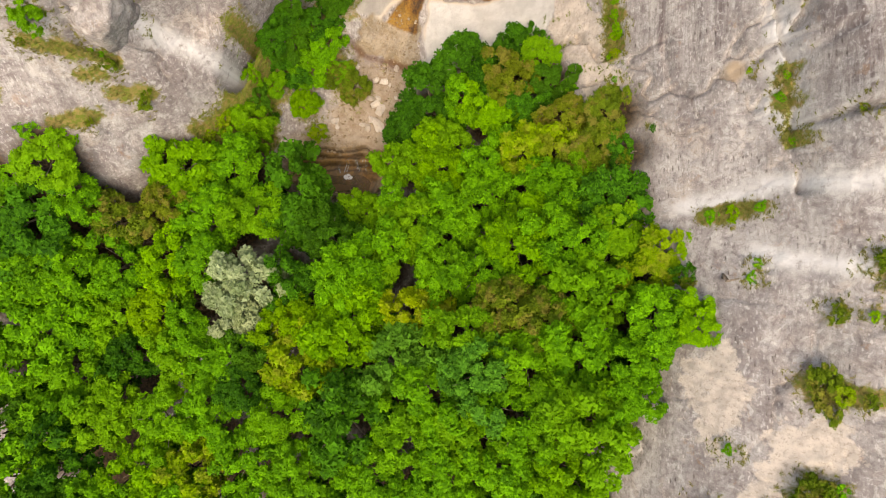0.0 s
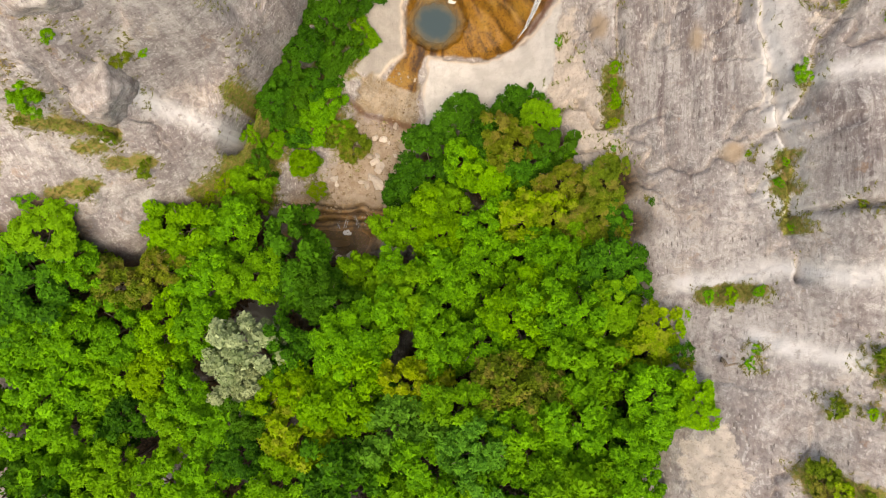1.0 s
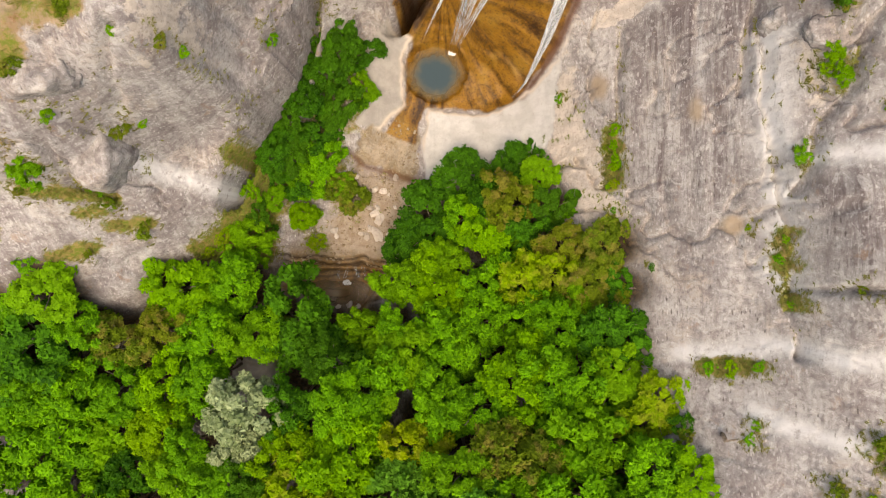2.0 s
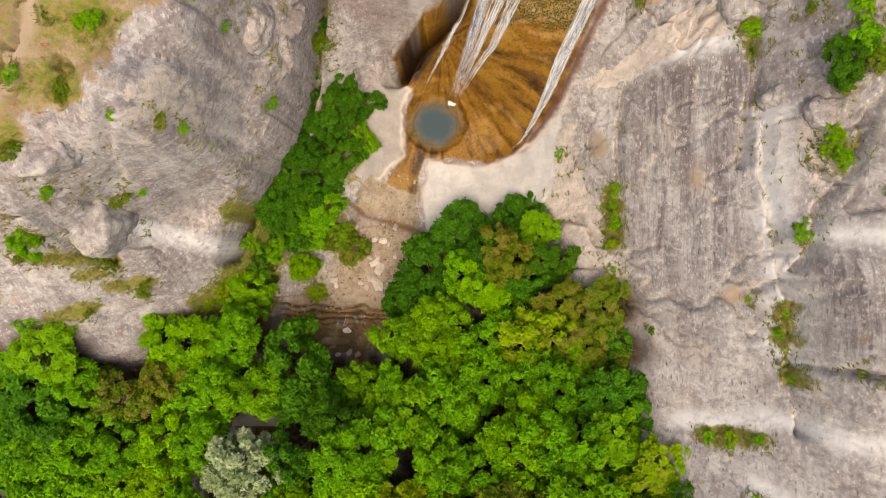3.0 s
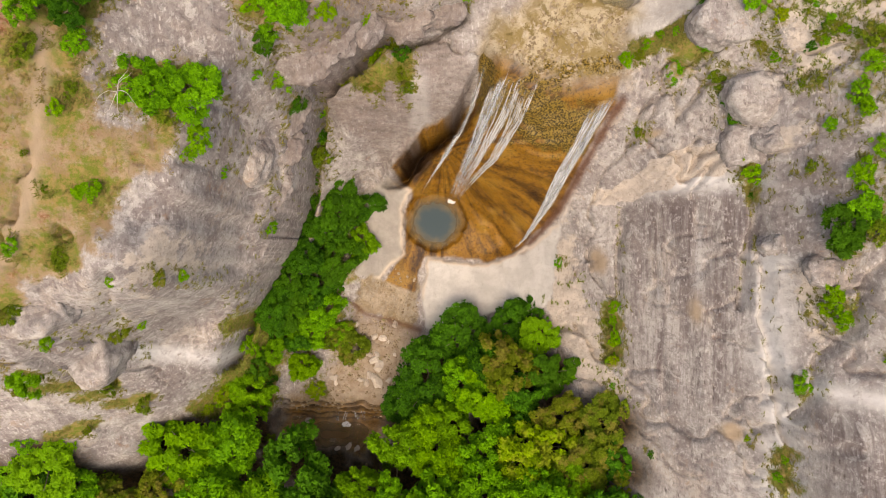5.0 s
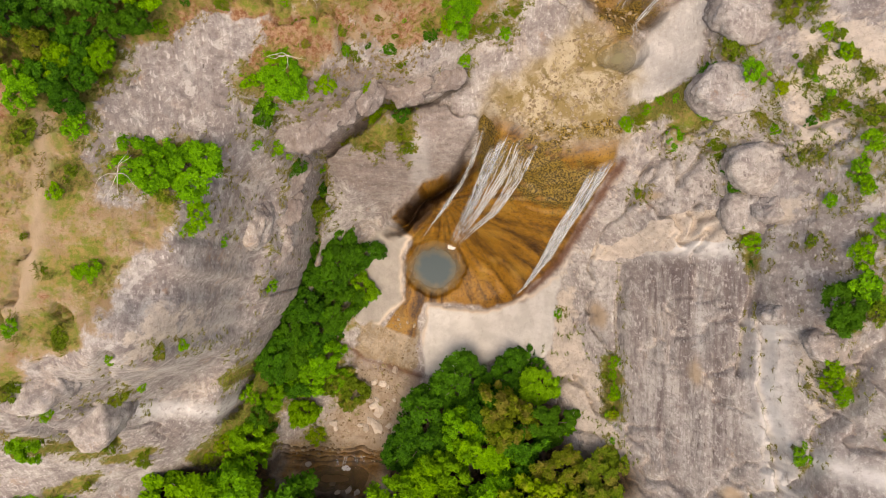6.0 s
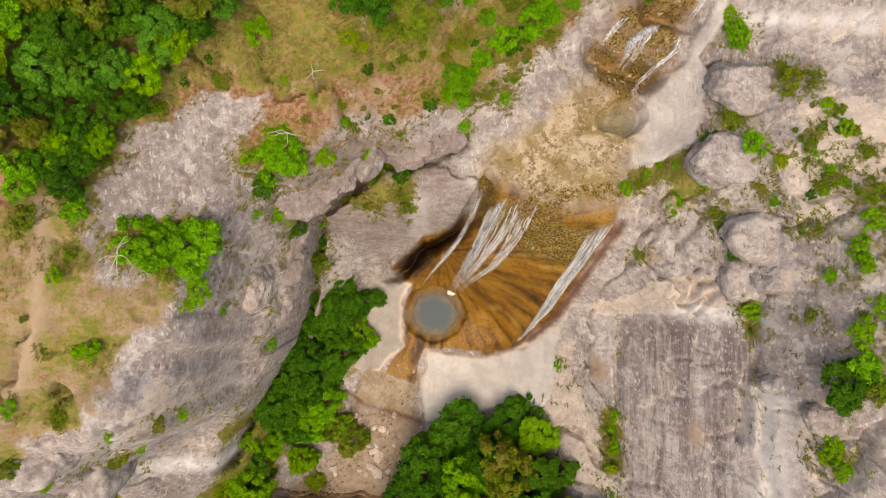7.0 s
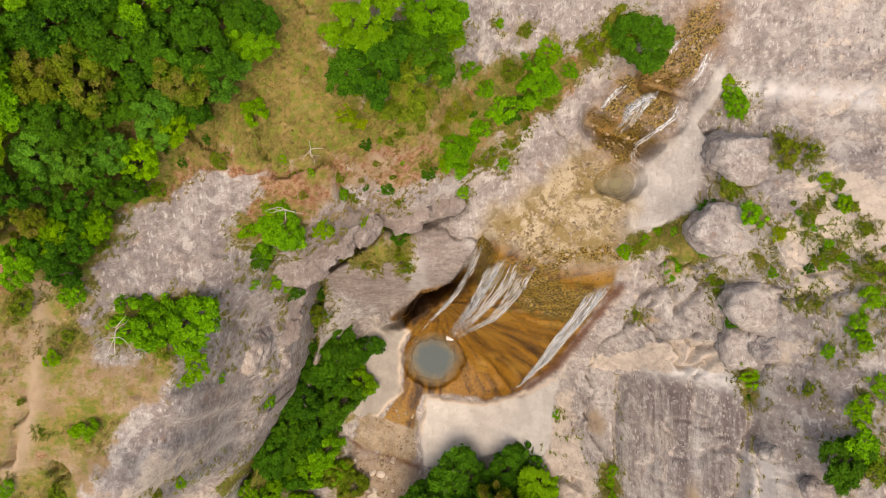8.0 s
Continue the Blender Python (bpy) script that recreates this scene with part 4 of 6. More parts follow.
def rock_colour(n):
    """Smooth weathered limestone: light and mauve greys, dark water streaks down the walls, pale flecks, thin joints."""
    fine, grit = n.noise(4.2, 8, 0.7), n.noise(16.0, 5, 0.75)
    streak = n.cover("streak")
    col = n.mix(n.band(n.noise(0.16, 5, 0.6), 0.38, 0.62), (0.300, 0.272, 0.258), (0.425, 0.398, 0.375))
    col = n.mix(n.math("MULTIPLY", n.band(n.noise(0.5, 7, 0.66, warp=0.8), 0.48, 0.62), 0.55), col, (0.215, 0.187, 0.183))
    col = n.mix(n.math("MULTIPLY", n.band(n.noise(0.27, 7, 0.7, warp=0.5), 0.55, 0.64), 0.6), col, (0.47, 0.405, 0.345))
    # long streaks left by water, dark and pale
    wide = n.noise(1.0, 6, 0.6, at=n.stretch(0.95, 0.075, 0.2, 0.07), warp=0.25)
    lines = n.noise(1.0, 7, 0.7, at=n.stretch(4.2, 0.22, 0.6, 0.06), warp=0.35)
    hair = n.noise(1.0, 5, 0.7, at=n.stretch(13.0, 0.7, 1.5, 0.08), warp=0.3)
    dark = n.math("ADD", n.math("MULTIPLY", wide, 0.6), n.math("MULTIPLY", lines, 0.4))
    col = n.mix(n.math("MULTIPLY", n.band(dark, 0.455, 0.57), n.math("ADD", n.math("MULTIPLY", streak, 0.68), 0.22)), col, (0.138, 0.106, 0.106))
    col = n.mix(n.math("MULTIPLY", n.band(dark, 0.46, 0.36), n.math("ADD", n.math("MULTIPLY", streak, 0.35), 0.35)), col, (0.50, 0.485, 0.475))
    col = n.mix(n.math("MULTIPLY", n.band(hair, 0.52, 0.64), n.math("ADD", n.math("MULTIPLY", streak, 0.4), 0.12)), col, (0.13, 0.10, 0.095))
    col = n.mix(n.math("MULTIPLY", n.band(hair, 0.44, 0.32), n.math("ADD", n.math("MULTIPLY", streak, 0.35), 0.12)), col, (0.55, 0.53, 0.51))
    # beds of the stone that follow the contours
    beds = n.noise(1.0, 6, 0.68, at=n.stretch(0.14, 0.14, 1.9))
    col = n.mix(n.math("MULTIPLY", n.band(beds, 0.53, 0.64), 0.42), col, (0.17, 0.143, 0.138))
    col = n.mix(n.math("MULTIPLY", n.band(beds, 0.45, 0.36), 0.3), col, (0.47, 0.44, 0.41))
    # weathered patches
    patch = n.noise(1.25, 8, 0.68, warp=0.9)
    col = n.mix(n.math("MULTIPLY", n.band(patch, 0.53, 0.60), 0.5), col, (0.175, 0.145, 0.14))
    col = n.mix(n.math("MULTIPLY", n.band(patch, 0.45, 0.39), 0.55), col, (0.53, 0.505, 0.48))
    # lichen and worn skin
    col = n.mix(n.math("MULTIPLY", n.band(fine, 0.52, 0.64), 0.5), col, (0.125, 0.100, 0.096))
    col = n.mix(n.math("MULTIPLY", n.band(fine, 0.46, 0.35), 0.5), col, (0.54, 0.515, 0.49))
    col = n.mix(n.math("MULTIPLY", n.band(grit, 0.54, 0.68), 0.45), col, (0.10, 0.08, 0.074))
    # pale flecks, lengthened down the walls
    long = n.stretch(2.3, 0.75, 1.0, 0.1)
    peb = n.cells(3.0, at=long)
    pick = n.math("MULTIPLY", n.band(n.noise(0.45, 5), 0.42, 0.54), n.band(n.cells(3.0, at=long, out="Color"), 0.32, 0.45))
    col = n.mix(n.math("MULTIPLY", n.math("MULTIPLY", n.band(n.math("ADD", peb, n.math("MULTIPLY", fine, 0.6)), 0.60, 0.47), pick), 0.5), col, (0.62, 0.59, 0.56))
    # rusty stains
    col = n.mix(n.math("MULTIPLY", n.band(n.noise(0.8, 8, 0.72, warp=0.4), 0.60, 0.68), 0.5), col, (0.30, 0.185, 0.115))
    # short dark pits and scars, gathered in clusters
    scar = n.cells(3.4, at=n.stretch(1.7, 0.42, 1.2, 0.1))
    some = n.math("MULTIPLY", n.band(n.noise(0.38, 6, 0.65), 0.46, 0.58), n.band(n.cells(3.4, at=n.stretch(1.7, 0.42, 1.2, 0.1), out="Color"), 0.4, 0.6))
    pit = n.math("MULTIPLY", n.band(n.math("ADD", scar, n.math("MULTIPLY", grit, 0.7)), 0.62, 0.46), some)
    col = n.mix(n.math("MULTIPLY", pit, 0.75), col, (0.085, 0.062, 0.055))
    height = n.math("ADD", n.math("ADD", fine, n.math("MULTIPLY", grit, 0.35)), n.math("ADD", n.math("MULTIPLY", pit, -0.8), n.math("ADD", n.math("MULTIPLY", beds, 1.4), n.math("MULTIPLY", lines, 0.8))))
    return col, height


def ground_material():
    n = Nodes("gorge_ground")
    col, height = rock_colour(n)
    fine, mid = n.noise(7, 5, 0.65), n.noise(1.3, 5, 0.6)
    # washed streaks
    col = n.mix(n.math("MULTIPLY", n.math("MULTIPLY", n.cover("wash"), n.band(n.noise(1.6, 6, 0.7), 0.28, 0.5)), 0.95), col, (0.60, 0.59, 0.58))
    cream = n.mix(n.band(n.noise(1.7, 6, 0.7), 0.4, 0.6), (0.54, 0.475, 0.41), (0.43, 0.375, 0.325))
    cream = n.mix(n.math("MULTIPLY", n.band(n.noise(5, 7, 0.8), 0.52, 0.63), 0.55), cream, (0.19, 0.15, 0.12))
    col = n.mix(n.band(n.math("ADD", n.cover("cream"), n.math("MULTIPLY", n.math("SUBTRACT", n.noise(1.2, 7, 0.75), 0.5), 2.6)), 0.5, 0.75), col, cream)
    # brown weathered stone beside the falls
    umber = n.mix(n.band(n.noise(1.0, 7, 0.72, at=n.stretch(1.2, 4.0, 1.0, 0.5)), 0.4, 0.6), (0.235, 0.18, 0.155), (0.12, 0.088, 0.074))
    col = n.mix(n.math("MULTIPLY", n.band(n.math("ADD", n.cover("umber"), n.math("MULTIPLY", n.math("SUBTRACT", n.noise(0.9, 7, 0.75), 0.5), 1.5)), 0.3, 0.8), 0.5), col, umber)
    # soil and dry grass
    dry = n.mix(n.band(mid, 0.35, 0.65), (0.260, 0.177, 0.100), (0.360, 0.268, 0.176))
    dry = n.mix(n.math("MULTIPLY", n.band(n.noise(2.6, 6, 0.7), 0.5, 0.66), 0.7), dry, (0.167, 0.118, 0.041))
    col = n.mix(n.band(n.math("ADD", n.cover("dry"), n.math("MULTIPLY", n.math("SUBTRACT", n.noise(1.8, 6, 0.7), 0.5), 1.6)), 0.35, 0.75), col, dry)
    rust = n.mix(n.band(n.noise(5, 7, 0.78), 0.42, 0.58), (0.19, 0.082, 0.036), (0.33, 0.20, 0.125))
    col = n.mix(n.band(n.math("ADD", n.cover("rust"), n.math("MULTIPLY", n.math("SUBTRACT", n.noise(1.5, 6, 0.75), 0.5), 1.8)), 0.6, 0.85), col, rust)
    green = n.mix(n.band(n.noise(3.2, 7, 0.75), 0.40, 0.58), (0.265, 0.19, 0.065), (0.135, 0.165, 0.018))
    col = n.mix(n.band(n.math("ADD", n.cover("moss"), n.math("MULTIPLY", n.math("SUBTRACT", n.noise(2.2, 6, 0.75), 0.5), 1.7)), 0.45, 0.85), col, green)
    # smooth pale slabs
    pale = n.mix(n.band(n.noise(0.9, 6, 0.65), 0.35, 0.65), (0.462, 0.450, 0.425), (0.57, 0.557, 0.53))
    pale = n.mix(n.math("MULTIPLY", n.band(n.noise(2.0, 6, 0.7, warp=0.6), 0.55, 0.72), 0.5), pale, (0.347, 0.319, 0.281))
    col = n.mix(n.cover("pale"), col, pale)
    grey = n.mix(n.band(n.noise(1.1, 6, 0.65), 0.35, 0.65), (0.30, 0.278, 0.25), (0.375, 0.35, 0.315))
    col = n.mix(n.cover("grey"), col, grey)
    # gravel and sand of the bed
    sand = n.mix(n.band(n.noise(1.4, 6, 0.7), 0.38, 0.62), (0.273, 0.206, 0.146), (0.347, 0.283, 0.219))
    sand = n.mix(n.math("MULTIPLY", n.band(n.cells(4.0), 0.28, 0.15), 0.5), sand, (0.409, 0.354, 0.286))
    col = n.mix(n.cover("sand"), col, sand)
    bed = n.mix(n.band(n.noise(0.55, 7, 0.68, warp=0.6), 0.42, 0.57), (0.235, 0.175, 0.075), (0.43, 0.36, 0.245))
    bed = n.mix(n.math("MULTIPLY", n.band(n.noise(1.3, 8, 0.72, warp=0.5), 0.53, 0.62), 0.8), bed, (0.145, 0.105, 0.03))
    bed = n.mix(n.math("MULTIPLY", n.band(n.noise(0.9, 7, 0.7, at=n.stretch(1, 1, 1, 2.0)), 0.57, 0.64), 0.7), bed, (0.50, 0.43, 0.34))
    bed = n.mix(n.math("MULTIPLY", n.band(n.noise(7, 5, 0.75), 0.56, 0.66), 0.5), bed, (0.11, 0.08, 0.025))
    col = n.mix(n.cover("bed"), col, bed)
    # wet ochre stone under the falls
    fan = n.node("ShaderNodeCombineXYZ", X=n.cover("fan_turn"), Y=n.cover("fan_far")).outputs[0]
    ribs = n.math("ADD", n.math("MULTIPLY", n.cover("rib"), 0.5), n.math("MULTIPLY", n.noise(2.6, 8, 0.72, at=fan, warp=0.5), 0.55))
    wet = n.mix(n.band(n.math("ADD", ribs, n.math("MULTIPLY", n.math("SUBTRACT", n.noise(3.0, 7, 0.75), 0.5), 0.6)), 0.27, 0.70), (0.034, 0.012, 0.0025), (0.27, 0.128, 0.012))
    wet = n.mix(n.math("MULTIPLY", n.band(n.noise(0.5, 5), 0.5, 0.65), 0.6), wet, (0.33, 0.185, 0.03))
    wet = n.mix(n.math("MULTIPLY", n.band(n.noise(7.0, 6, 0.78), 0.52, 0.62), 0.7), wet, (0.035, 0.018, 0.005))
    col = n.mix(n.cover("ochre"), col, wet)
    weed = n.mix(n.band(n.noise(9, 5, 0.75), 0.42, 0.6), (0.030, 0.020, 0.003), (0.27, 0.18, 0.035))
    col = n.mix(n.band(n.math("ADD", n.cover("weed"), n.math("MULTIPLY", n.math("SUBTRACT", n.noise(1.6, 6, 0.7), 0.5), 1.6)), 0.4, 0.7), col, weed)
    # wet dark brown, with the shade of overhang and ledge brows painted in
    col = n.mix(n.cover("damp_shade"), col, n.mix(fine, (0.017, 0.010, 0.005), (0.056, 0.027, 0.011)))
    col = n.mix(n.math("MULTIPLY", n.cover("brown"), 0.9), col, n.mix(fine, (0.05, 0.018, 0.008), (0.16, 0.065, 0.03)))
    col = n.mix(n.cover("rim"), col, n.mix(fine, (0.50, 0.41, 0.32), (0.66, 0.58, 0.49)))
    col = n.mix(n.cover("trail"), col, n.mix(mid, (0.322, 0.236, 0.151), (0.397, 0.307, 0.216)))
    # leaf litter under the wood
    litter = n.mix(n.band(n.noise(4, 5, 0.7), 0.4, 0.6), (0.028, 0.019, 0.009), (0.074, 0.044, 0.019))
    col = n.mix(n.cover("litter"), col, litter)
    n.bump(height, 0.6, 0.07)
    wetness = n.math("MAXIMUM", n.cover("ochre"), n.cover("damp_shade"))
    return n.done(col, n.math("SUBTRACT", 0.9, n.math("MULTIPLY", wetness, 0.5)))


def rock_material(name="boulder_rock", brown=0.0):
    n = Nodes(name)
    col, height = rock_colour(n)
    if brown:
        col = n.mix(n.band(n.noise(1.1, 6, 0.7), 0.35, 0.6, 0.3 * brown, brown), col, n.mix(n.noise(5, 5, 0.7), (0.11, 0.083, 0.075), (0.24, 0.19, 0.165)))
    n.bump(height, 0.6, 0.07)
    return n.done(col)


def stone_material():
    n = Nodes("pale_stone")
    pick = n.node("ShaderNodeObjectInfo").outputs["Random"]
    col = n.mix(pick, (0.36, 0.31, 0.26), (0.62, 0.56, 0.49))
    col = n.mix(n.math("MULTIPLY", n.band(n.noise(6, 5, 0.7), 0.5, 0.65), 0.6), col, (0.42, 0.33, 0.26))
    n.bump(n.noise(14, 5, 0.7), 0.4, 0.03)
    return n.done(col)


def leaf_material(name, dark, lit, dry=(0.20, 0.16, 0.04), sere=0.0):
    n = Nodes(name)
    leaf = n.node("ShaderNodeNewGeometry").outputs["Random Per Island"]
    tree = n.node("ShaderNodeObjectInfo").outputs["Random"]
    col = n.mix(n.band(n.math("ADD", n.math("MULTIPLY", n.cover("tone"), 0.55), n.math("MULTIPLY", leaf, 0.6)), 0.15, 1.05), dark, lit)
    col = n.mix(n.math("MULTIPLY", tree, 0.4), col, dark)
    warm = n.math("FRACT", n.math("MULTIPLY", tree, 7.31))
    col = n.mix(n.math("MULTIPLY", n.band(warm, 0.45, 1.0), 0.35), col, tuple(0.5 * (p + q) * k for p, q, k in zip(dark, lit, (1.55, 1.0, 0.9))))
    if sere:
        col = n.mix(n.math("MULTIPLY", n.band(n.noise(1.4, 4), 0.5, 0.6), sere), col, dry)
    n.done(col, 0.7)
    n.put(n.shader.inputs["Specular IOR Level"], 0.08)
    glow = n.node("ShaderNodeBsdfTranslucent", Color=n.mix(0.5, col, lit))
    both = n.node("ShaderNodeMixShader", Fac=0.2)
    n.put(both.inputs[1], n.shader.outputs[0])
    n.put(both.inputs[2], glow.outputs[0])
    n.put(n.tree.nodes["Material Output"].inputs["Surface"], both.outputs[0])
    return n.mat


def bark_material(name, a, b):
    n = Nodes(name)
    col = n.mix(n.band(n.noise(9, 5, 0.7, at=n.stretch(1, 1, 0.2)), 0.35, 0.65), a, b)
    n.bump(n.noise(20, 4, at=n.stretch(1, 1, 0.2)), 0.6, 0.02)
    return n.done(col)


def water_material(name, shallow, deep, clear):
    """Turbid water: its colour follows the depth below the surface."""
    n = Nodes(name)
    n.bump(n.noise(3.5, 3, 0.5), 0.12, 0.03)
    depth = n.cover("depth")
    mat = n.done(n.mix(n.band(n.math("ADD", depth, n.math("MULTIPLY", n.math("SUBTRACT", n.noise(1.5, 4), 0.5), 0.5)), 0.02, 0.8), shallow, deep), 0.12)
    through_it = n.node("ShaderNodeBsdfTransparent")
    both = n.node("ShaderNodeMixShader", Fac=n.band(depth, 0.0, 0.6, 1 - clear, 1.0))
    n.put(both.inputs[1], through_it.outputs[0])
    n.put(both.inputs[2], n.shader.outputs[0])
    n.put(n.tree.nodes["Material Output"].inputs["Surface"], both.outputs[0])
    n.put(n.shader.inputs["Specular IOR Level"], 0.12)
    return mat


def foam_material():
    n = Nodes("falling_water")
    flow = n.node("ShaderNodeCombineXYZ", X=n.math("MULTIPLY", n.cover("flow"), 0.9), Y=n.math("MULTIPLY", n.node("ShaderNodeObjectInfo").outputs["Random"], 60.0))
    thread = n.noise(1.0, 4, 0.7, at=flow.outputs[0])
    n.done(n.mix(thread, (0.52, 0.55, 0.57), (0.84, 0.86, 0.87)), 0.4)
    n.put(n.shader.inputs["Alpha"], n.math("MULTIPLY", n.band(thread, 0.38, 0.60, 0.03, 0.8), n.cover("body")))
    return n.mat


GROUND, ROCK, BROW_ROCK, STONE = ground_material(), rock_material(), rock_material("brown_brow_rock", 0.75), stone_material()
LEAVES = {
    "leafy": leaf_material("leafy_green", (0.050, 0.165, 0.004), (0.185, 0.47, 0.009)),
    "deep": leaf_material("deep_green", (0.013, 0.060, 0.003), (0.072, 0.24, 0.007)),
    "dull": leaf_material("dull_green", (0.066, 0.112, 0.006), (0.175, 0.265, 0.012), (0.28, 0.20, 0.05), 0.45),
    "bright": leaf_material("bright_green", (0.072, 0.192, 0.0025), (0.21, 0.46, 0.006)),
    "lime": leaf_material("lime_green", (0.115, 0.205, 0.003), (0.265, 0.43, 0.007), (0.34, 0.28, 0.04), 0.3),
    "silver": leaf_material("silver_green", (0.17, 0.235, 0.095), (0.40, 0.48, 0.25)),
    "cool": leaf_material("cool_green", (0.034, 0.125, 0.009), (0.13, 0.37, 0.024)),
}
BARK = bark_material("grey_bark", (0.10, 0.075, 0.055), (0.22, 0.18, 0.14))
DEADWOOD = bark_material("bleached_wood", (0.38, 0.34, 0.30), (0.58, 0.53, 0.47))
SURVEY = {}


def on_ground(x, y):
    """Height of the built ground."""
    xs, ys, z = SURVEY["xs"], SURVEY["ys"], SURVEY["z"]
    x, y = np.asarray(x, float), np.asarray(y, float)
    i, j = np.clip(np.searchsorted(xs, x) - 1, 0, len(xs) - 2), np.clip(np.searchsorted(ys, y) - 1, 0, len(ys) - 2)
    a, b = (x - xs[i]) / (xs[i + 1] - xs[i]), (y - ys[j]) / (ys[j + 1] - ys[j])
    return (z[j, i] * (1 - a) + z[j, i + 1] * a) * (1 - b) + (z[j + 1, i] * (1 - a) + z[j + 1, i + 1] * a) * b


# ---- the ground: one sheet, fine in the gorge and coarse towards the horizon ----
def axis(lo, hi, step, reach):
    inner = list(np.arange(lo, hi + 0.001, step))
    low, high, k = [], [], step
    while (inner[0] - sum(low)) > lo - reach:
        k = min(k * 1.16, 30)
        low.append(k)
    a = lo - np.cumsum(low)[::-1]
    return np.concatenate([a, inner, hi + np.cumsum(low)])


def build_ground():
    xs, ys = axis(-23.0, 20.5, 0.1, 700), axis(-11.0, 42.5, 0.1, 700)
    x, y = np.meshgrid(xs, ys)
    c = covers(x, y)
    z = ground(x, y, c)
    nx, ny = len(xs), len(ys)
    i = (np.arange(ny - 1)[:, None] * nx + np.arange(nx - 1)[None]).ravel()
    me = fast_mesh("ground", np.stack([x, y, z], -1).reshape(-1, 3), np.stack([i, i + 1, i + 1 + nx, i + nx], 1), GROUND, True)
    even = z
    for _ in range(3):
        for way in (0, 1):
            even = (even + np.roll(even, 2, way) + np.roll(even, -2, way) + np.roll(even, 5, way) + np.roll(even, -5, way)) / 5
    gy, gx = np.gradient(even, ys, xs)
    flat = soft(1.35 - np.hypot(gx, gy), 0.7)
    wash = np.zeros_like(z)
    for k, line in STAINS.items():
        d = line_distance(x, y, line) + 0.35 * rough(x, y, 1.2, 31)
        wash = np.maximum(wash, np.exp(-((d / 0.5) ** 2)))
    bare = 1 - np.clip(c["ochre"] + c["tan_bed"] + c["mossy_bed"] + c["pale_slab"] + c["west_slab"] + c["upper_slab"] + c["upper_wet"] + c["gravel"], 0, 1)
    high = soft(z - 12, 3)
    trail = line_distance(x, y, TRAIL) + 0.12 * rough(x, y, 0.8, 33)
    edge = np.zeros_like(z)
    for name in ("pale_slab", "west_slab"):
        d = inside(x, y, ZONES[name]) + 0.24 * (rough(x, y, 1.3, 5) + 0.5 * rough(x, y, 0.45, 6, 2))
        near = np.maximum(c["ochre"], 0) + soft(inside(x, y, ZONES["ochre"]) + 0.7, 0.3)
        edge = np.maximum(edge, np.exp(-(((d - 0.1) / 0.12) ** 2)) * np.clip(near, 0, 1))
    # shade of the overhung hollow beside the falls, put into the colour
    shade = soft(inside(x, y, DAMP_SHADE) + 0.4 * rough(x, y, 0.9, 35), 0.35)
    seam = soft(inside(x, y, RUST) + 0.35 * rough(x, y, 0.9, 36), 0.4)
    scrub = np.zeros_like(z)
    for row in GROVE + BUSHES:
        for item in row:
            bx, by, r = item[1], item[2], item[-1]
            i0, i1 = np.searchsorted(xs, (bx - r * 1.3 - 1, bx + r * 1.3 + 1))
            j0, j1 = np.searchsorted(ys, (by - r * 1.3 - 1, by + r * 1.3 + 1))
            px, py = x[j0:j1, i0:i1], y[j0:j1, i0:i1]
            scrub[j0:j1, i0:i1] = np.maximum(scrub[j0:j1, i0:i1], soft(r * 1.25 - np.hypot(px - bx, py - by) + 0.4 * rough(px, py, 0.9, 42), 0.7))
    seams = np.zeros_like(z)
    for name, line in CRACKS.items():
        d = line_distance(x, y, line)
        seams = np.maximum(seams, np.exp(-((d / 0.32) ** 2)))
    brown = np.exp(-(((line_distance(x, y, BROWN) + 0.12 * rough(x, y, 0.6, 37, 3)) / 0.28) ** 2))
    brown = np.maximum(brown, 0.8 * np.exp(-(((line_distance(x, y, [p[:2] for p in MIDDLE_SCARP]) + 0.15 * rough(x, y, 0.6, 47, 3)) / 0.22) ** 2)))
    bent = y + 0.35 * rough(x, y, 1.5, 27) + 0.12 * rough(x, y, 0.4, 28, 2) + 0.04 * x
    # dark strips painted as shade in the undercut below each ledge brow
    ledge_lines = sum(np.exp(-(((bent - brow + 0.14) / 0.09) ** 2)) for brow, fall in LEDGES) * soft(inside(x, y, ((-12.0, 5.6), (-3.6, 5.6), (-3.6, 8.0), (-12.0, 8.0))), 0.4)
    verdure = np.zeros_like(z)
    for line in GREEN_LINES:
        verdure = np.maximum(verdure, np.exp(-(((line_distance(x, y, line) + 0.3 * rough(x, y, 0.9, 48)) / 0.42) ** 2)))
    tan = np.zeros_like(z)
    for sx, sy, sw, sh in TAN_STAINS:
        tan = np.maximum(tan, 0.85 * soft(1 - np.hypot((x - sx) / sw, (y - sy) / sh) + 0.5 * rough(x, y, 0.5, 49), 0.5))
    cream = np.clip(sum(v * (0.4 if k == "cream_crest" else 1.0) for k, v in c.items() if k.startswith("cream")), 0, 1)
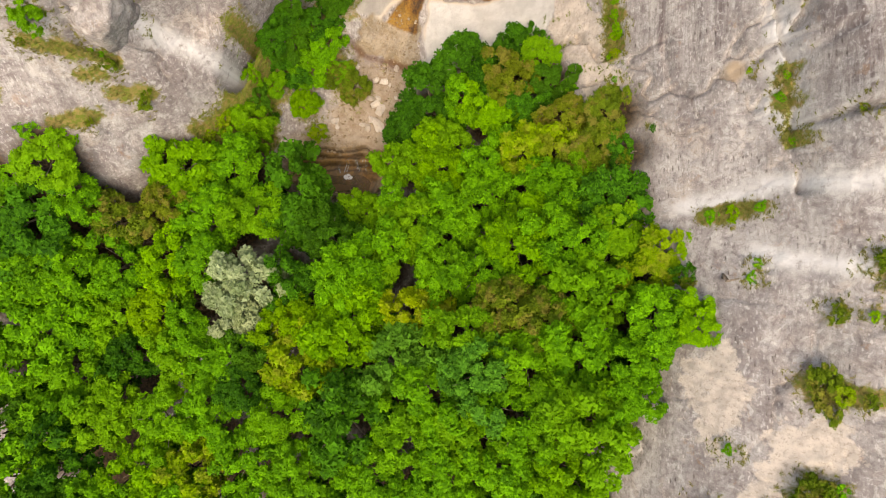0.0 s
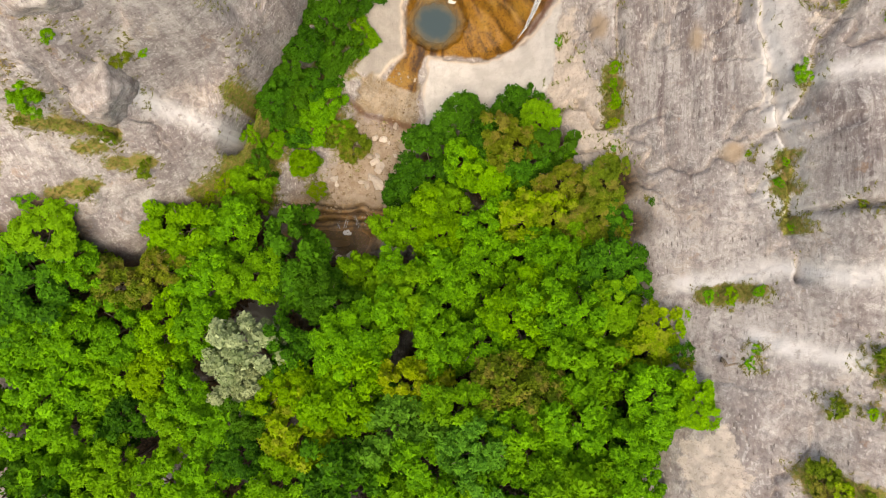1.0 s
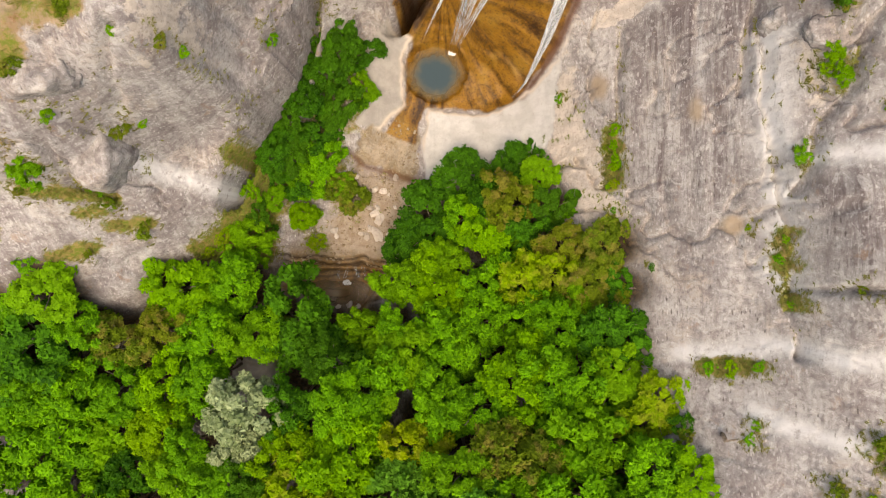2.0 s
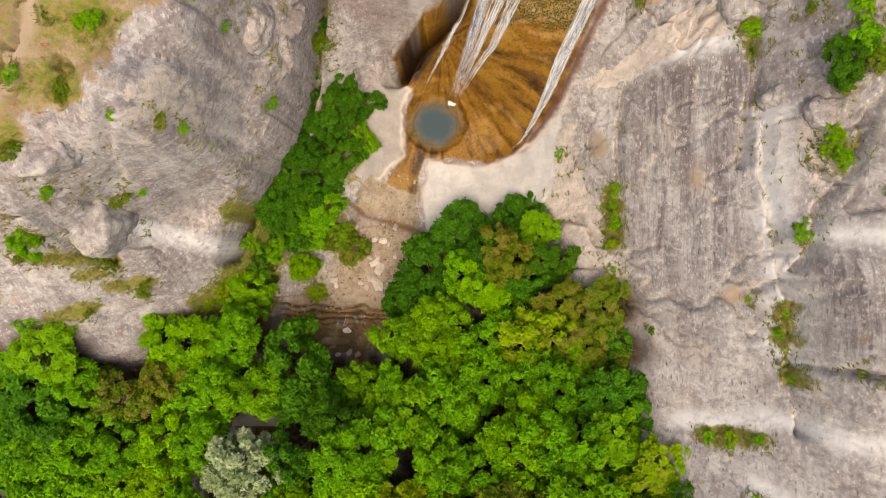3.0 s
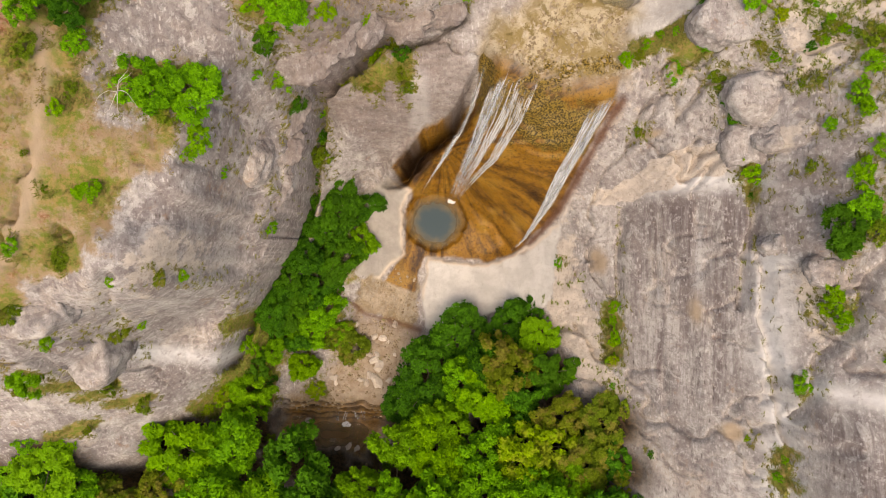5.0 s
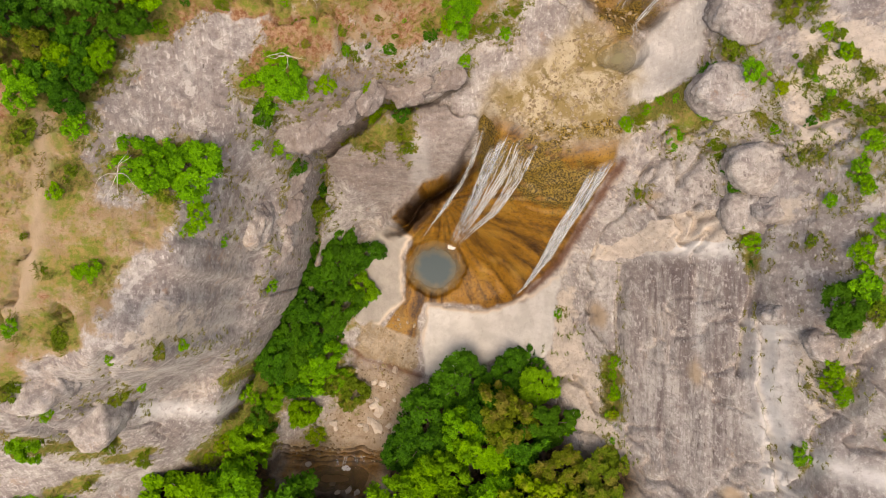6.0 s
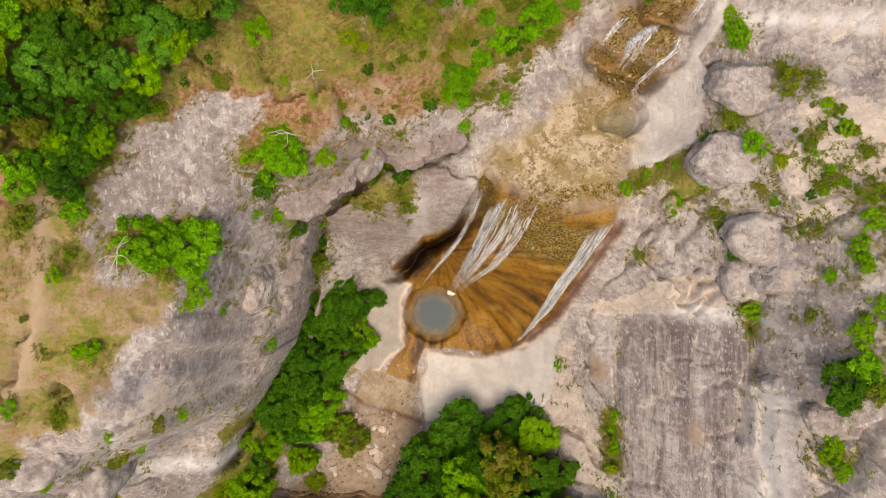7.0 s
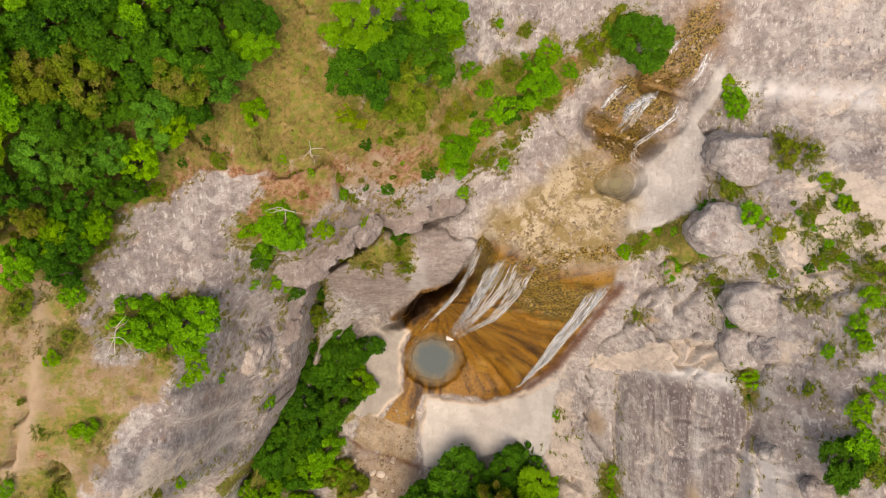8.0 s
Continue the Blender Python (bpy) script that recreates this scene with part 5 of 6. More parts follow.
    layers = {
        "cream": bare * np.clip(cream + 0.5 * soft(inside(x, y, ZONES["ochre"]) + 1.7 + 0.6 * rough(x, y, 1.5, 45), 1.2) * soft(x - 4.5, 1.5), 0, 1),
        "streak": bare * np.clip(c["streaked"] + c["streaked_east"] + 0.2 * soft(-3 - x, 2.0), 0, 1),
        "brown": brown,
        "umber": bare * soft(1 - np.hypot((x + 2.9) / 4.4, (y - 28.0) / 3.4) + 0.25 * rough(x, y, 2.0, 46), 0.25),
        "fan_turn": np.arctan2(x - 0.1, 25.4 - y) * 11.0,
        "fan_far": np.hypot(x - 0.1, 25.4 - y) * 0.3,
        "rib": 0.5 + 0.55 * rough(np.arctan2(x - 0.1, 25.4 - y) * 22.0 + 0.5 * rough(x, y, 1.2, 38), np.hypot(x - 0.1, 25.4 - y) * 0.25, 0.9, 39, 4),
        "wash": wash * bare,
        "dry": bare * np.clip(0.5 * scrub + 0.3 * c["north_wood"] + c["dry_top"] * 0.85 + c["meadow"] * 1.0 + 0.85 * c["dry_north"], 0, 1) * (0.35 + 0.65 * flat),
        "rust": bare * np.clip(0.75 * c["north_wood"] + 0.45 * seams + 1.2 * c["dry_north"] + 0.3 * c["dry_top"] + 0.1 * c["meadow"] + 0.25 * high * flat + 0.25 * seam, 0, 1) * flat,
        "moss": bare * np.clip(c["moss_foot"] * 1.0 + 0.9 * verdure + (0.25 + 0.75 * flat) * (c["meadow"] * 0.75 + 0.42 * c["dry_north"] + 0.5 * c["dry_top"] + 0.6 * scrub + 0.34 * seams * flat + 0.25 * c["north_wood"] + 0.1 * flat), 0, 1),
        "pale": np.clip(c["pale_slab"] + 0.55 * c["upper_slab"], 0, 1),
        "grey": c["west_slab"],
        "sand": c["gravel"] * (1 - c["low_ledge"]),
        "bed": np.clip(c["mossy_bed"] + 0.75 * c["low_ledge"] + 0.6 * c["tan_bed"] + c["upper_wet"] * soft(15.0 - z, 0.6), 0, 1),
        "ochre": np.clip(c["ochre"] + 0.22 * c["tan_bed"] + 0.75 * c["upper_wet"] + 0.8 * c["low_ledge"], 0, 1) * (1 - 0.9 * c["mossy_bed"]),
        "weed": np.clip(c["ochre"] * soft(z - 10.2, 1.6) * soft(13.4 - z, 0.8) * 0.75 + c["mossy_bed"] * soft(29.3 - y, 0.8) * 0.6 + c["upper_wet"] * 0.62, 0, 1),
        "damp_shade": np.maximum(shade, 0.85 * ledge_lines),
        "rim": edge,
        "trail": np.maximum(np.exp(-((trail / 0.32) ** 2)), tan),
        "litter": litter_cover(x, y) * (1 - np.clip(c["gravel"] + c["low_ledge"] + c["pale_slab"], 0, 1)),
    }
    SURVEY.update(xs=xs, ys=ys, z=z)
    for name, values in layers.items():
        me.attributes.new(name, "FLOAT", "POINT").data.foreach_set("value", np.ascontiguousarray(values, np.float32).ravel())
    return tagged(new("ground", me), "weathered grey rock gorge floor and cliffs with ochre wet stone", "ground", kind="structure")


BROWN = ((9.75, 26.8), (9.1, 25.3), (8.35, 23.4), (7.6, 21.4), (6.7, 19.9), (5.7, 18.7))
DAMP_SHADE = ((-2.9, 24.4), (-1.6, 25.6), (0.3, 26.6), (1.5, 27.6), (0.9, 26.0), (-0.6, 24.6), (-1.7, 23.5))
RUST = ((5.6, 24.0), (7.4, 24.0), (8.6, 26.4), (6.0, 26.6))
TRAIL = ((-19.4, 16.6), (-18.0, 18.6), (-16.9, 20.8), (-16.1, 23.0), (-15.7, 25.4), (-15.5, 27.4))


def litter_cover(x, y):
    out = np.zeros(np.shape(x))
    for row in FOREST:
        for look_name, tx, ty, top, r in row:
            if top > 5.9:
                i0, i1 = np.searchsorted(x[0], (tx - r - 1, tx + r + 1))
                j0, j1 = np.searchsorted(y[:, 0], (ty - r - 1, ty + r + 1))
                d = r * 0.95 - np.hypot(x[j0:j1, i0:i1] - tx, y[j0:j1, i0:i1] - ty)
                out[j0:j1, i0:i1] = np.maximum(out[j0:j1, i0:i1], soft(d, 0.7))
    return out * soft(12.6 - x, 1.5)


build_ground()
# ---- trees ----
def leaf_cloud(name, seed, clumps, leaves, leaf, flat=0.75, spread=0.8, clump=(0.15, 0.26)):
    """A crown of radius 1: rounded clumps of small leaves over an uneven dome, with gaps between; tone varies from
    clump to clump, with some top light painted in.
    """
    rng = np.random.default_rng(seed)
    k = np.arange(clumps)
    lobe, twist = rng.uniform(0.12, 0.26), rng.uniform(0, 6.28, 2)
    a = k * 2.39996 + rng.normal(size=clumps) * 0.3
    up = np.clip(1 - 1.5 * (k + 0.5) / clumps + rng.normal(size=clumps) * 0.12, -0.6, 1.0)
    ring = np.sqrt(np.maximum(0, 1 - up * up))
    uneven = 1 + lobe * np.sin(2 * a + twist[0]) + 0.8 * lobe * np.sin(3 * a + twist[1])
    reach = rng.uniform(0.62, 1.05, clumps) * spread * uneven
    c = np.stack([np.cos(a) * ring * reach, np.sin(a) * ring * reach, up * reach * flat], 1)
    rc = rng.uniform(*clump, clumps)
    # random tone per clump, plus painted top light: higher clumps are lighter
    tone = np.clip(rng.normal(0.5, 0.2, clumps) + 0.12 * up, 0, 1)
    n = clumps * leaves
    d = rng.normal(size=(n, 3))
    d /= np.linalg.norm(d, axis=1)[:, None]
    d[:, 2] = np.where(d[:, 2] < -0.3, -d[:, 2], d[:, 2])
    p = np.repeat(c, leaves, 0) + d * np.repeat(rc, leaves)[:, None] * rng.uniform(0.5, 1.06, (n, 1)) * np.array([1, 1, 0.85])
    nrm = d * 0.8 + np.array([0, 0, 0.55]) + rng.normal(size=(n, 3)) * 0.5
    nrm /= np.linalg.norm(nrm, axis=1)[:, None]
    t = np.cross(nrm, rng.normal(size=(n, 3)))
    t /= np.linalg.norm(t, axis=1)[:, None]
    b = np.cross(nrm, t)
    size = leaf * rng.uniform(0.6, 1.3, (n, 1))
    v = np.stack([p - t * size * 0.8 - b * size * 0.6, p - t * size * 0.8 + b * size * 0.6 + nrm * size * 0.2, p + t * size * 1.1 - nrm * size * 0.15], 1)
    me = fast_mesh(name, v.reshape(-1, 3), 3 * np.arange(n)[:, None] + np.arange(3)[None], LEAVES["leafy"])
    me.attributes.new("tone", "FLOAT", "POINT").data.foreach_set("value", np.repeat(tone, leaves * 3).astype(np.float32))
    return me


def tube(points, radii, sides=6):
    pts = [Vector(p) for p in points]
    verts, faces = [], []
    for i, p in enumerate(pts):
        d = (pts[min(i + 1, len(pts) - 1)] - pts[max(i - 1, 0)]).normalized()
        u = d.cross(Vector((0.3, 1, 0.1))).normalized()
        w = d.cross(u)
        for k in range(sides):
            a = 2 * math.pi * k / sides
            verts.append(p + (u * math.cos(a) + w * math.sin(a)) * radii[i])
    for i in range(len(pts) - 1):
        for k in range(sides):
            faces.append((i * sides + k, i * sides + (k + 1) % sides, (i + 1) * sides + (k + 1) % sides, (i + 1) * sides + k))
    faces.append(tuple(range(sides))[::-1])
    faces.append(tuple((len(pts) - 1) * sides + k for k in range(sides)))
    return verts, faces


def trunk_mesh(seed):
    rnd = random.Random(seed)
    pts = [(rnd.uniform(-0.04, 0.04) * i, rnd.uniform(-0.04, 0.04) * i, i / 5) for i in range(6)]
    return mesh_of("trunk", *tube(pts, [0.062, 0.047, 0.041, 0.036, 0.03, 0.02], 8), BARK, True)


def limb_mesh(seed):
    rnd = random.Random(seed)
    pts = [(i * 0.17, rnd.uniform(-0.05, 0.05), -0.45 + 0.19 * i ** 1.1 + rnd.uniform(-0.03, 0.03)) for i in range(5)]
    return mesh_of("limb", *tube(pts, [0.035, 0.028, 0.021, 0.014, 0.006], 5), BARK, True)


CROWNS = [leaf_cloud("crown", 100 + i, 74, 104, 0.056, clump=(0.12, 0.215)) for i in range(9)]
TRUNKS = [trunk_mesh(i) for i in range(4)]
BOUGHS = [limb_mesh(20 + i) for i in range(4)]
TREE_LABELS = {
    "leafy": "mid-green broadleaf tree with a dense rounded crown", "deep": "deep green broadleaf tree with a dense crown",
    "dull": "dull green tree with a few browned sprays", "bright": "bright green broadleaf tree with a fresh full crown",
    "lime": "yellowish lime-green tree standing out of the wood", "silver": "pale silvery-green tree with soft fine foliage",
    "cool": "bluish-green broadleaf tree with a broad crown",
}


def dress(ob, look_name):
    ob.material_slots[0].link = "OBJECT"
    ob.material_slots[0].material = LEAVES[look_name]


def tree(look_name, x, y, top, r, group, rnd):
    base = float(on_ground(np.array([x]), np.array([y]))[0])
    deep = min(max(0.5 * (top - base), 0.7 * r), 1.35 * r)
    mid = top - deep * 0.8
    foot = thing("tree", pose(x, y, base - 0.1), TREE_LABELS[look_name], "tree", group)
    turn = rnd.uniform(0, 360)
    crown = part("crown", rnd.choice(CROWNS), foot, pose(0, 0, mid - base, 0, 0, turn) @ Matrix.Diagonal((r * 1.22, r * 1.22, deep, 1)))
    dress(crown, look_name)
    tall = max(0.8, mid - base + 0.3 * r)
    part("trunk", rnd.choice(TRUNKS), foot, Matrix.Diagonal((max(r, 1.2) * 1.1, max(r, 1.2) * 1.1, tall, 1)))
    for k in range(4):
        part("limb", BOUGHS[k], foot, pose(0, 0, mid - base, 0, 0, turn + 90 * k + rnd.uniform(-25, 25)) @ Matrix.Diagonal((r, r, r, 1)))
    return foot


rnd = random.Random(5)
for row in FOREST:
    for look_name, x, y, top, r in row:
        tree(look_name, x, y, top, r, "trees of the gorge wood", rnd)
for row in GROVE:
    for look_name, x, y, top, r in row:
        if look_name == "deep" and rnd.random() < 0.3:
            look_name = rnd.choice(("leafy", "cool", "dull"))
        tree(look_name, x, y, top, r, "trees at the meadow's edge", rnd)
# ---- bushes on ledges and in joints ----
BUSH_CROWNS = [leaf_cloud("foliage", 300 + i, 34, 44, 0.076, 0.6, 0.78, (0.12, 0.25)) for i in range(8)]
BUSH_LABELS = {
    "leafy": "mid-green leafy bush rooted in the grey rock", "deep": "dark green dense bush in a rock cleft",
    "dull": "olive and brownish half-dry shrub on the rock", "bright": "bright green leafy bush on a rock ledge",
    "lime": "yellow-green sparse shrub on a rock ledge",
}


def stem_mesh(seed):
    rnd = random.Random(seed)
    pts = [(i * 0.14, rnd.uniform(-0.06, 0.06), -0.35 + 0.2 * i) for i in range(4)]
    return mesh_of("stem", *tube(pts, [0.05, 0.036, 0.024, 0.01], 5), BARK, True)


STEMS = [stem_mesh(40 + i) for i in range(3)]


def bush(look_name, x, y, r, rnd):
    if r < 0.85 and look_name == "leafy" and rnd.random() < 0.4:
        look_name = "dull"
    base = float(on_ground(np.array([x]), np.array([y]))[0])
    foot = thing("bush", pose(x, y, base - 0.05), BUSH_LABELS[look_name], "bush", "bushes on the rocks")
    turn = rnd.uniform(0, 360)
    size = r * rnd.uniform(0.95, 1.15) * (1.15 if r > 0.85 else 1.0)
    lean = Matrix.Diagonal((size * rnd.uniform(0.8, 1.25), size * rnd.uniform(0.8, 1.25), size * rnd.uniform(0.8, 1.0), 1))
    leaves = part("foliage", rnd.choice(CROWNS if r > 0.85 else BUSH_CROWNS), foot, pose(0, 0, size * 0.32, 0, 0, turn) @ lean)
    dress(leaves, look_name)
    for k in range(3):
        part("stem", STEMS[k], foot, pose(0, 0, size * 0.34, 0, 0, turn + 120 * k) @ Matrix.Diagonal((size, size, size, 1)))


rnd = random.Random(9)
for row in BUSHES:
    for look_name, x, y, r in row:
        bush(look_name, x, y, r, rnd)

# undergrowth at the wood's northern and eastern edge
for row in FOREST:
    for look_name, x, y, top, r in row:
        if y > 2 or x > 8:
            a = rnd.uniform(0, 6.28)
            ux, uy = x + math.cos(a) * r * 0.8, y + math.sin(a) * r * 0.8
            if max(float(inside(np.array(ux), np.array(uy), ZONES[k])) for k in ("pale_slab", "gravel", "low_ledge", "tan_bed")) > -0.3:
                continue
            bush(rnd.choice(("leafy", "deep", "dull")), ux, uy, rnd.uniform(0.6, 1.0) * 0.84, rnd)


# low scrub on the stony soil of the heights
for area, count in (("dry_north", 46), ("north_wood", 34), ("cream_height", 22), ("dry_top", 6), ("meadow", 6)):
    edge = ZONES[area]
    while count:
        x = rnd.uniform(min(p[0] for p in edge), max(p[0] for p in edge))
        y = rnd.uniform(min(p[1] for p in edge), max(p[1] for p in edge))
        if inside(np.array(x), np.array(y), edge) > 0.15:
            bush(rnd.choice(("leafy", "deep", "dull", "dull", "bright")), x, y, rnd.uniform(0.16, 0.42), rnd)
            count -= 1


# ---- boulders, loose stones ----
def lump(name, seed, level, jag, material, ridge=0.0, cuts=9):
    """A worn stone: a ball cut by random planes, its edges rounded, its skin uneven."""
    bm = bmesh.new()
    bmesh.ops.create_icosphere(bm, subdivisions=level, radius=1.0)
    off = Vector((seed * 7.3, seed * 3.1, seed * 5.7))
    rnd = random.Random(seed)
    planes = [(Vector((rnd.gauss(0, 1), rnd.gauss(0, 1), rnd.gauss(0, 0.7))).normalized(), rnd.uniform(0.62, 0.9)) for _ in range(cuts)]
    planes += [(Vector((rnd.uniform(-0.3, 0.3), rnd.uniform(-0.3, 0.3), 1)).normalized(), rnd.uniform(0.55, 0.75))]
    for v in bm.verts:
        p = v.co.normalized()
        r = 1.05 ** -14 + sum((max(p.dot(q), 0) / d) ** 14 for q, d in planes)
        k = r ** (-1 / 14) * (1 + jag * noise.fractal(p * 1.6 + off, 0.6, 2.2, 5) - ridge * abs(noise.noise(p * 2.6 + off)))
        v.co = p * k
    me = bpy.data.meshes.new(name)
    bm.to_mesh(me)
    bm.free()
    me.materials.append(material)
    me.polygons.foreach_set("use_smooth", np.full(len(me.polygons), level > 3))
    return me


for k, (x, y, rx, ry, rise) in enumerate(BOULDERS):
    ob = new("boulder", lump("boulder", k + 1, 5, 0.12, ROCK, 0.05))
    around = on_ground(x + np.cos(np.arange(6)) * rx * 0.6, y + np.sin(np.arange(6)) * ry * 0.6)
    ob.matrix_basis = pose(x, y, float(around.min()) + 0.1 * rise) @ Matrix.Diagonal((rx * 1.25, ry * 1.25, rise * 2.0, 1))
    tagged(ob, "rounded grey weathered boulder bedded in the slope", "boulder", "boulders on the slopes")

# slabs that jut out over the clefts: x, y, top, half length, half depth, turn
BROWS = (
    (-6.75, 28.1, 17.6, 1.2, 1.0, 25), (-5.35, 29.15, 17.4, 1.2, 1.0, 42), (-4.1, 30.15, 16.95, 1.1, 1.0, 45), (-1.6, 30.5, 16.0, 1.2, 0.85, 8), (0.15, 31.25, 15.6, 1.0, 0.8, 28),
    (-8.6, 24.5, 13.5, 1.3, 0.9, 72), (-8.1, 26.5, 14.2, 1.2, 0.9, 74), (-9.3, 22.4, 12.8, 1.3, 0.9, 68),
)
for k, (x, y, top, rx, ry, turn) in enumerate(BROWS):
    ob = new("rock_brow", lump("rock_brow", 30 + k, 5, 0.26, BROW_ROCK, 0.1, 12))
    ob.matrix_basis = pose(x, y, top - 0.62, 22, 0, turn) @ Matrix.Diagonal((rx * 1.4, ry * 1.3, 0.7, 1))
    tagged(ob, "grey rock slab jutting out over a dark cleft", "rock", "slabs over the clefts")

PEBBLES = [lump("stone", 50 + k, 2, 0.3, STONE, 0.2, 6) for k in range(5)]
rnd = random.Random(3)
for x, y, r in STONES:
    ob = new("stone", rnd.choice(PEBBLES))
    z = float(on_ground(np.array([x]), np.array([y]))[0])
    ob.matrix_basis = pose(x, y, z + 0.12 * r, rnd.uniform(-15, 15), rnd.uniform(-15, 15), rnd.uniform(0, 360)) @ Matrix.Diagonal((r * 1.1, r * rnd.uniform(0.6, 0.9), r * 0.55, 1)) @ Matrix.Scale(1.12, 4)
    tagged(ob, "pale angular stone lying on the stream bed", "stone", "loose stones on the stream bed")


def scatter_gravel():
    rng = np.random.default_rng(8)
    verts, faces = [], []
    shape = np.array([(1, 0, 0), (0, 1, 0), (-1, 0, 0), (0, -1, 0), (0, 0, 0.7), (0, 0, -0.6)], float)
    tris = np.array([(0, 1, 4), (1, 2, 4), (2, 3, 4), (3, 0, 4), (1, 0, 5), (2, 1, 5), (3, 2, 5), (0, 3, 5)])
    spots = []
    for name, count in (("gravel", 900), ("mossy_bed", 700), ("tan_bed", 120), ("upper_wet", 250)):
        o = np.array(ZONES[name])
        x, y = rng.uniform(o[:, 0].min(), o[:, 0].max(), count * 2), rng.uniform(o[:, 1].min(), o[:, 1].max(), count * 2)
        keep = (inside(x, y, ZONES[name]) > 0.1) & (rough(x, y, 1.6, 71) > -0.25)
        spots.append(np.stack([x[keep], y[keep]], 1)[:count])
    p = np.concatenate(spots)
    z = on_ground(p[:, 0], p[:, 1])
    for k in range(len(p)):
        a, r = rng.uniform(0, 6.28), 0.05 + 0.12 * rng.random() ** 3
        c, s = math.cos(a), math.sin(a)
        v = (shape + rng.normal(size=(6, 3)) * 0.15) * np.array([r, r * rng.uniform(0.5, 0.9), r * 0.7])
        v = np.stack([v[:, 0] * c - v[:, 1] * s + p[k, 0], v[:, 0] * s + v[:, 1] * c + p[k, 1], v[:, 2] + z[k] + 0.01], 1)
        faces.append(tris + 6 * k)
        verts.append(v)
    me = fast_mesh("gravel", np.concatenate(verts), np.concatenate(faces), GRAVEL)
    tagged(new("gravel", me), "small pale gravel strewn over the stream bed", "gravel", kind="stuff")


def island_stone():
    n = Nodes("gravel_stone")
    pick = n.node("ShaderNodeNewGeometry").outputs["Random Per Island"]
    return n.done(n.mix(pick, (0.20, 0.145, 0.085), (0.38, 0.31, 0.22)))


GRAVEL = island_stone()
scatter_gravel()
# ---- water: three pools and the falls ----
def sheet(name, cx, cy, rx, ry, level, material, label):
    """A level surface that ends in the banks, with the depth of water under it."""
    step = 0.06
    nx, ny = int(2 * rx / step) + 1, int(2 * ry / step) + 1
    x, y = np.meshgrid(np.linspace(cx - rx, cx + rx, nx), np.linspace(cy - ry, cy + ry, ny))
    depth = level - on_ground(x, y)
    i = (np.arange(ny - 1)[:, None] * nx + np.arange(nx - 1)[None]).ravel()
    faces = np.stack([i, i + 1, i + 1 + nx, i + nx], 1)
    faces = faces[depth.ravel()[faces].max(1) > -0.02]
    me = fast_mesh(name, np.stack([x, y, np.full_like(x, level)], -1).reshape(-1, 3), faces, material, True)
    me.attributes.new("depth", "FLOAT", "POINT").data.foreach_set("value", np.ascontiguousarray(depth, np.float32).ravel())
    return tagged(new(name, me), label, "water", kind="structure")


sheet("water_pool", POOL[0], POOL[1], POOL[2] * 1.15, POOL[3] * 1.15, POOL_LEVEL, water_material("pool_water", (0.205, 0.155, 0.08), (0.05, 0.078, 0.09), 0.75), "still blue-grey plunge pool below the waterfall")
sheet("water_low", -7.9, 4.7, 3.4, 1.4, LOW_POOL_LEVEL, water_material("brown_water", (0.22, 0.145, 0.075), (0.12, 0.075, 0.035), 0.5), "shallow brown pool below a stone ledge")
sheet("water_upper", 9.5, 32.35, 1.4, 1.3, UPPER_POOL_LEVEL, water_material("green_water", (0.30, 0.27, 0.17), (0.20, 0.20, 0.12), 0.6), "shallow greenish pool above the waterfall")
sheet("water_stream", -14.4, -0.8, 1.8, 1.2, -0.9, water_material("grey_water", (0.3, 0.28, 0.25), (0.22, 0.21, 0.2), 0.4), "shallow grey stream between the trees")
FOAM = foam_material()


def strand(points, width, rnd, thick=1.0):
    """One thread of falling water: a thin ridge that clings to the rock."""
    verts, faces = [], []
    n = len(points)
    for i, p in enumerate(points):
        d = (points[min(i + 1, n - 1)] - points[max(i - 1, 0)]).normalized()
        side = d.cross(Vector((0, -0.5, 0.8))).normalized()
        w = width * (0.35 + 0.65 * math.sin(math.pi * min(1, (i + 1) / n * 1.1)) ** 0.5) * rnd.uniform(0.7, 1.2)
        up = d.cross(side).normalized()
        if up.z < 0:
            up = -up
        verts += [p - side * w, p + up * w * 0.8, p + side * w]
        if i:
            a = 3 * i
            faces += [(a - 3, a - 2, a + 1, a), (a - 2, a - 1, a + 2, a + 1)]
    me = mesh_of("strand", verts, faces, FOAM, True)
    flow, body = [], []
    for i in range(n):
        flow += [i * 0.5] * 3
        body += [0.2 * thick, thick, 0.2 * thick] if 0 < i < n - 1 else [0.0, 0.2 * thick, 0.0]
    me.attributes.new("flow", "FLOAT", "POINT").data.foreach_set("value", flow)
    me.attributes.new("body", "FLOAT", "POINT").data.foreach_set("value", body)
    return me


def along(course, s):
    lens = [math.dist(a, b) for a, b in zip(course, course[1:])]
    d = s * sum(lens)
    for (a, b), n in zip(zip(course, course[1:]), lens):
        if d <= n or (a, b) == (course[-2], course[-1]):
            k = min(1, d / n)
            return a[0] + (b[0] - a[0]) * k, a[1] + (b[1] - a[1]) * k
        d -= n


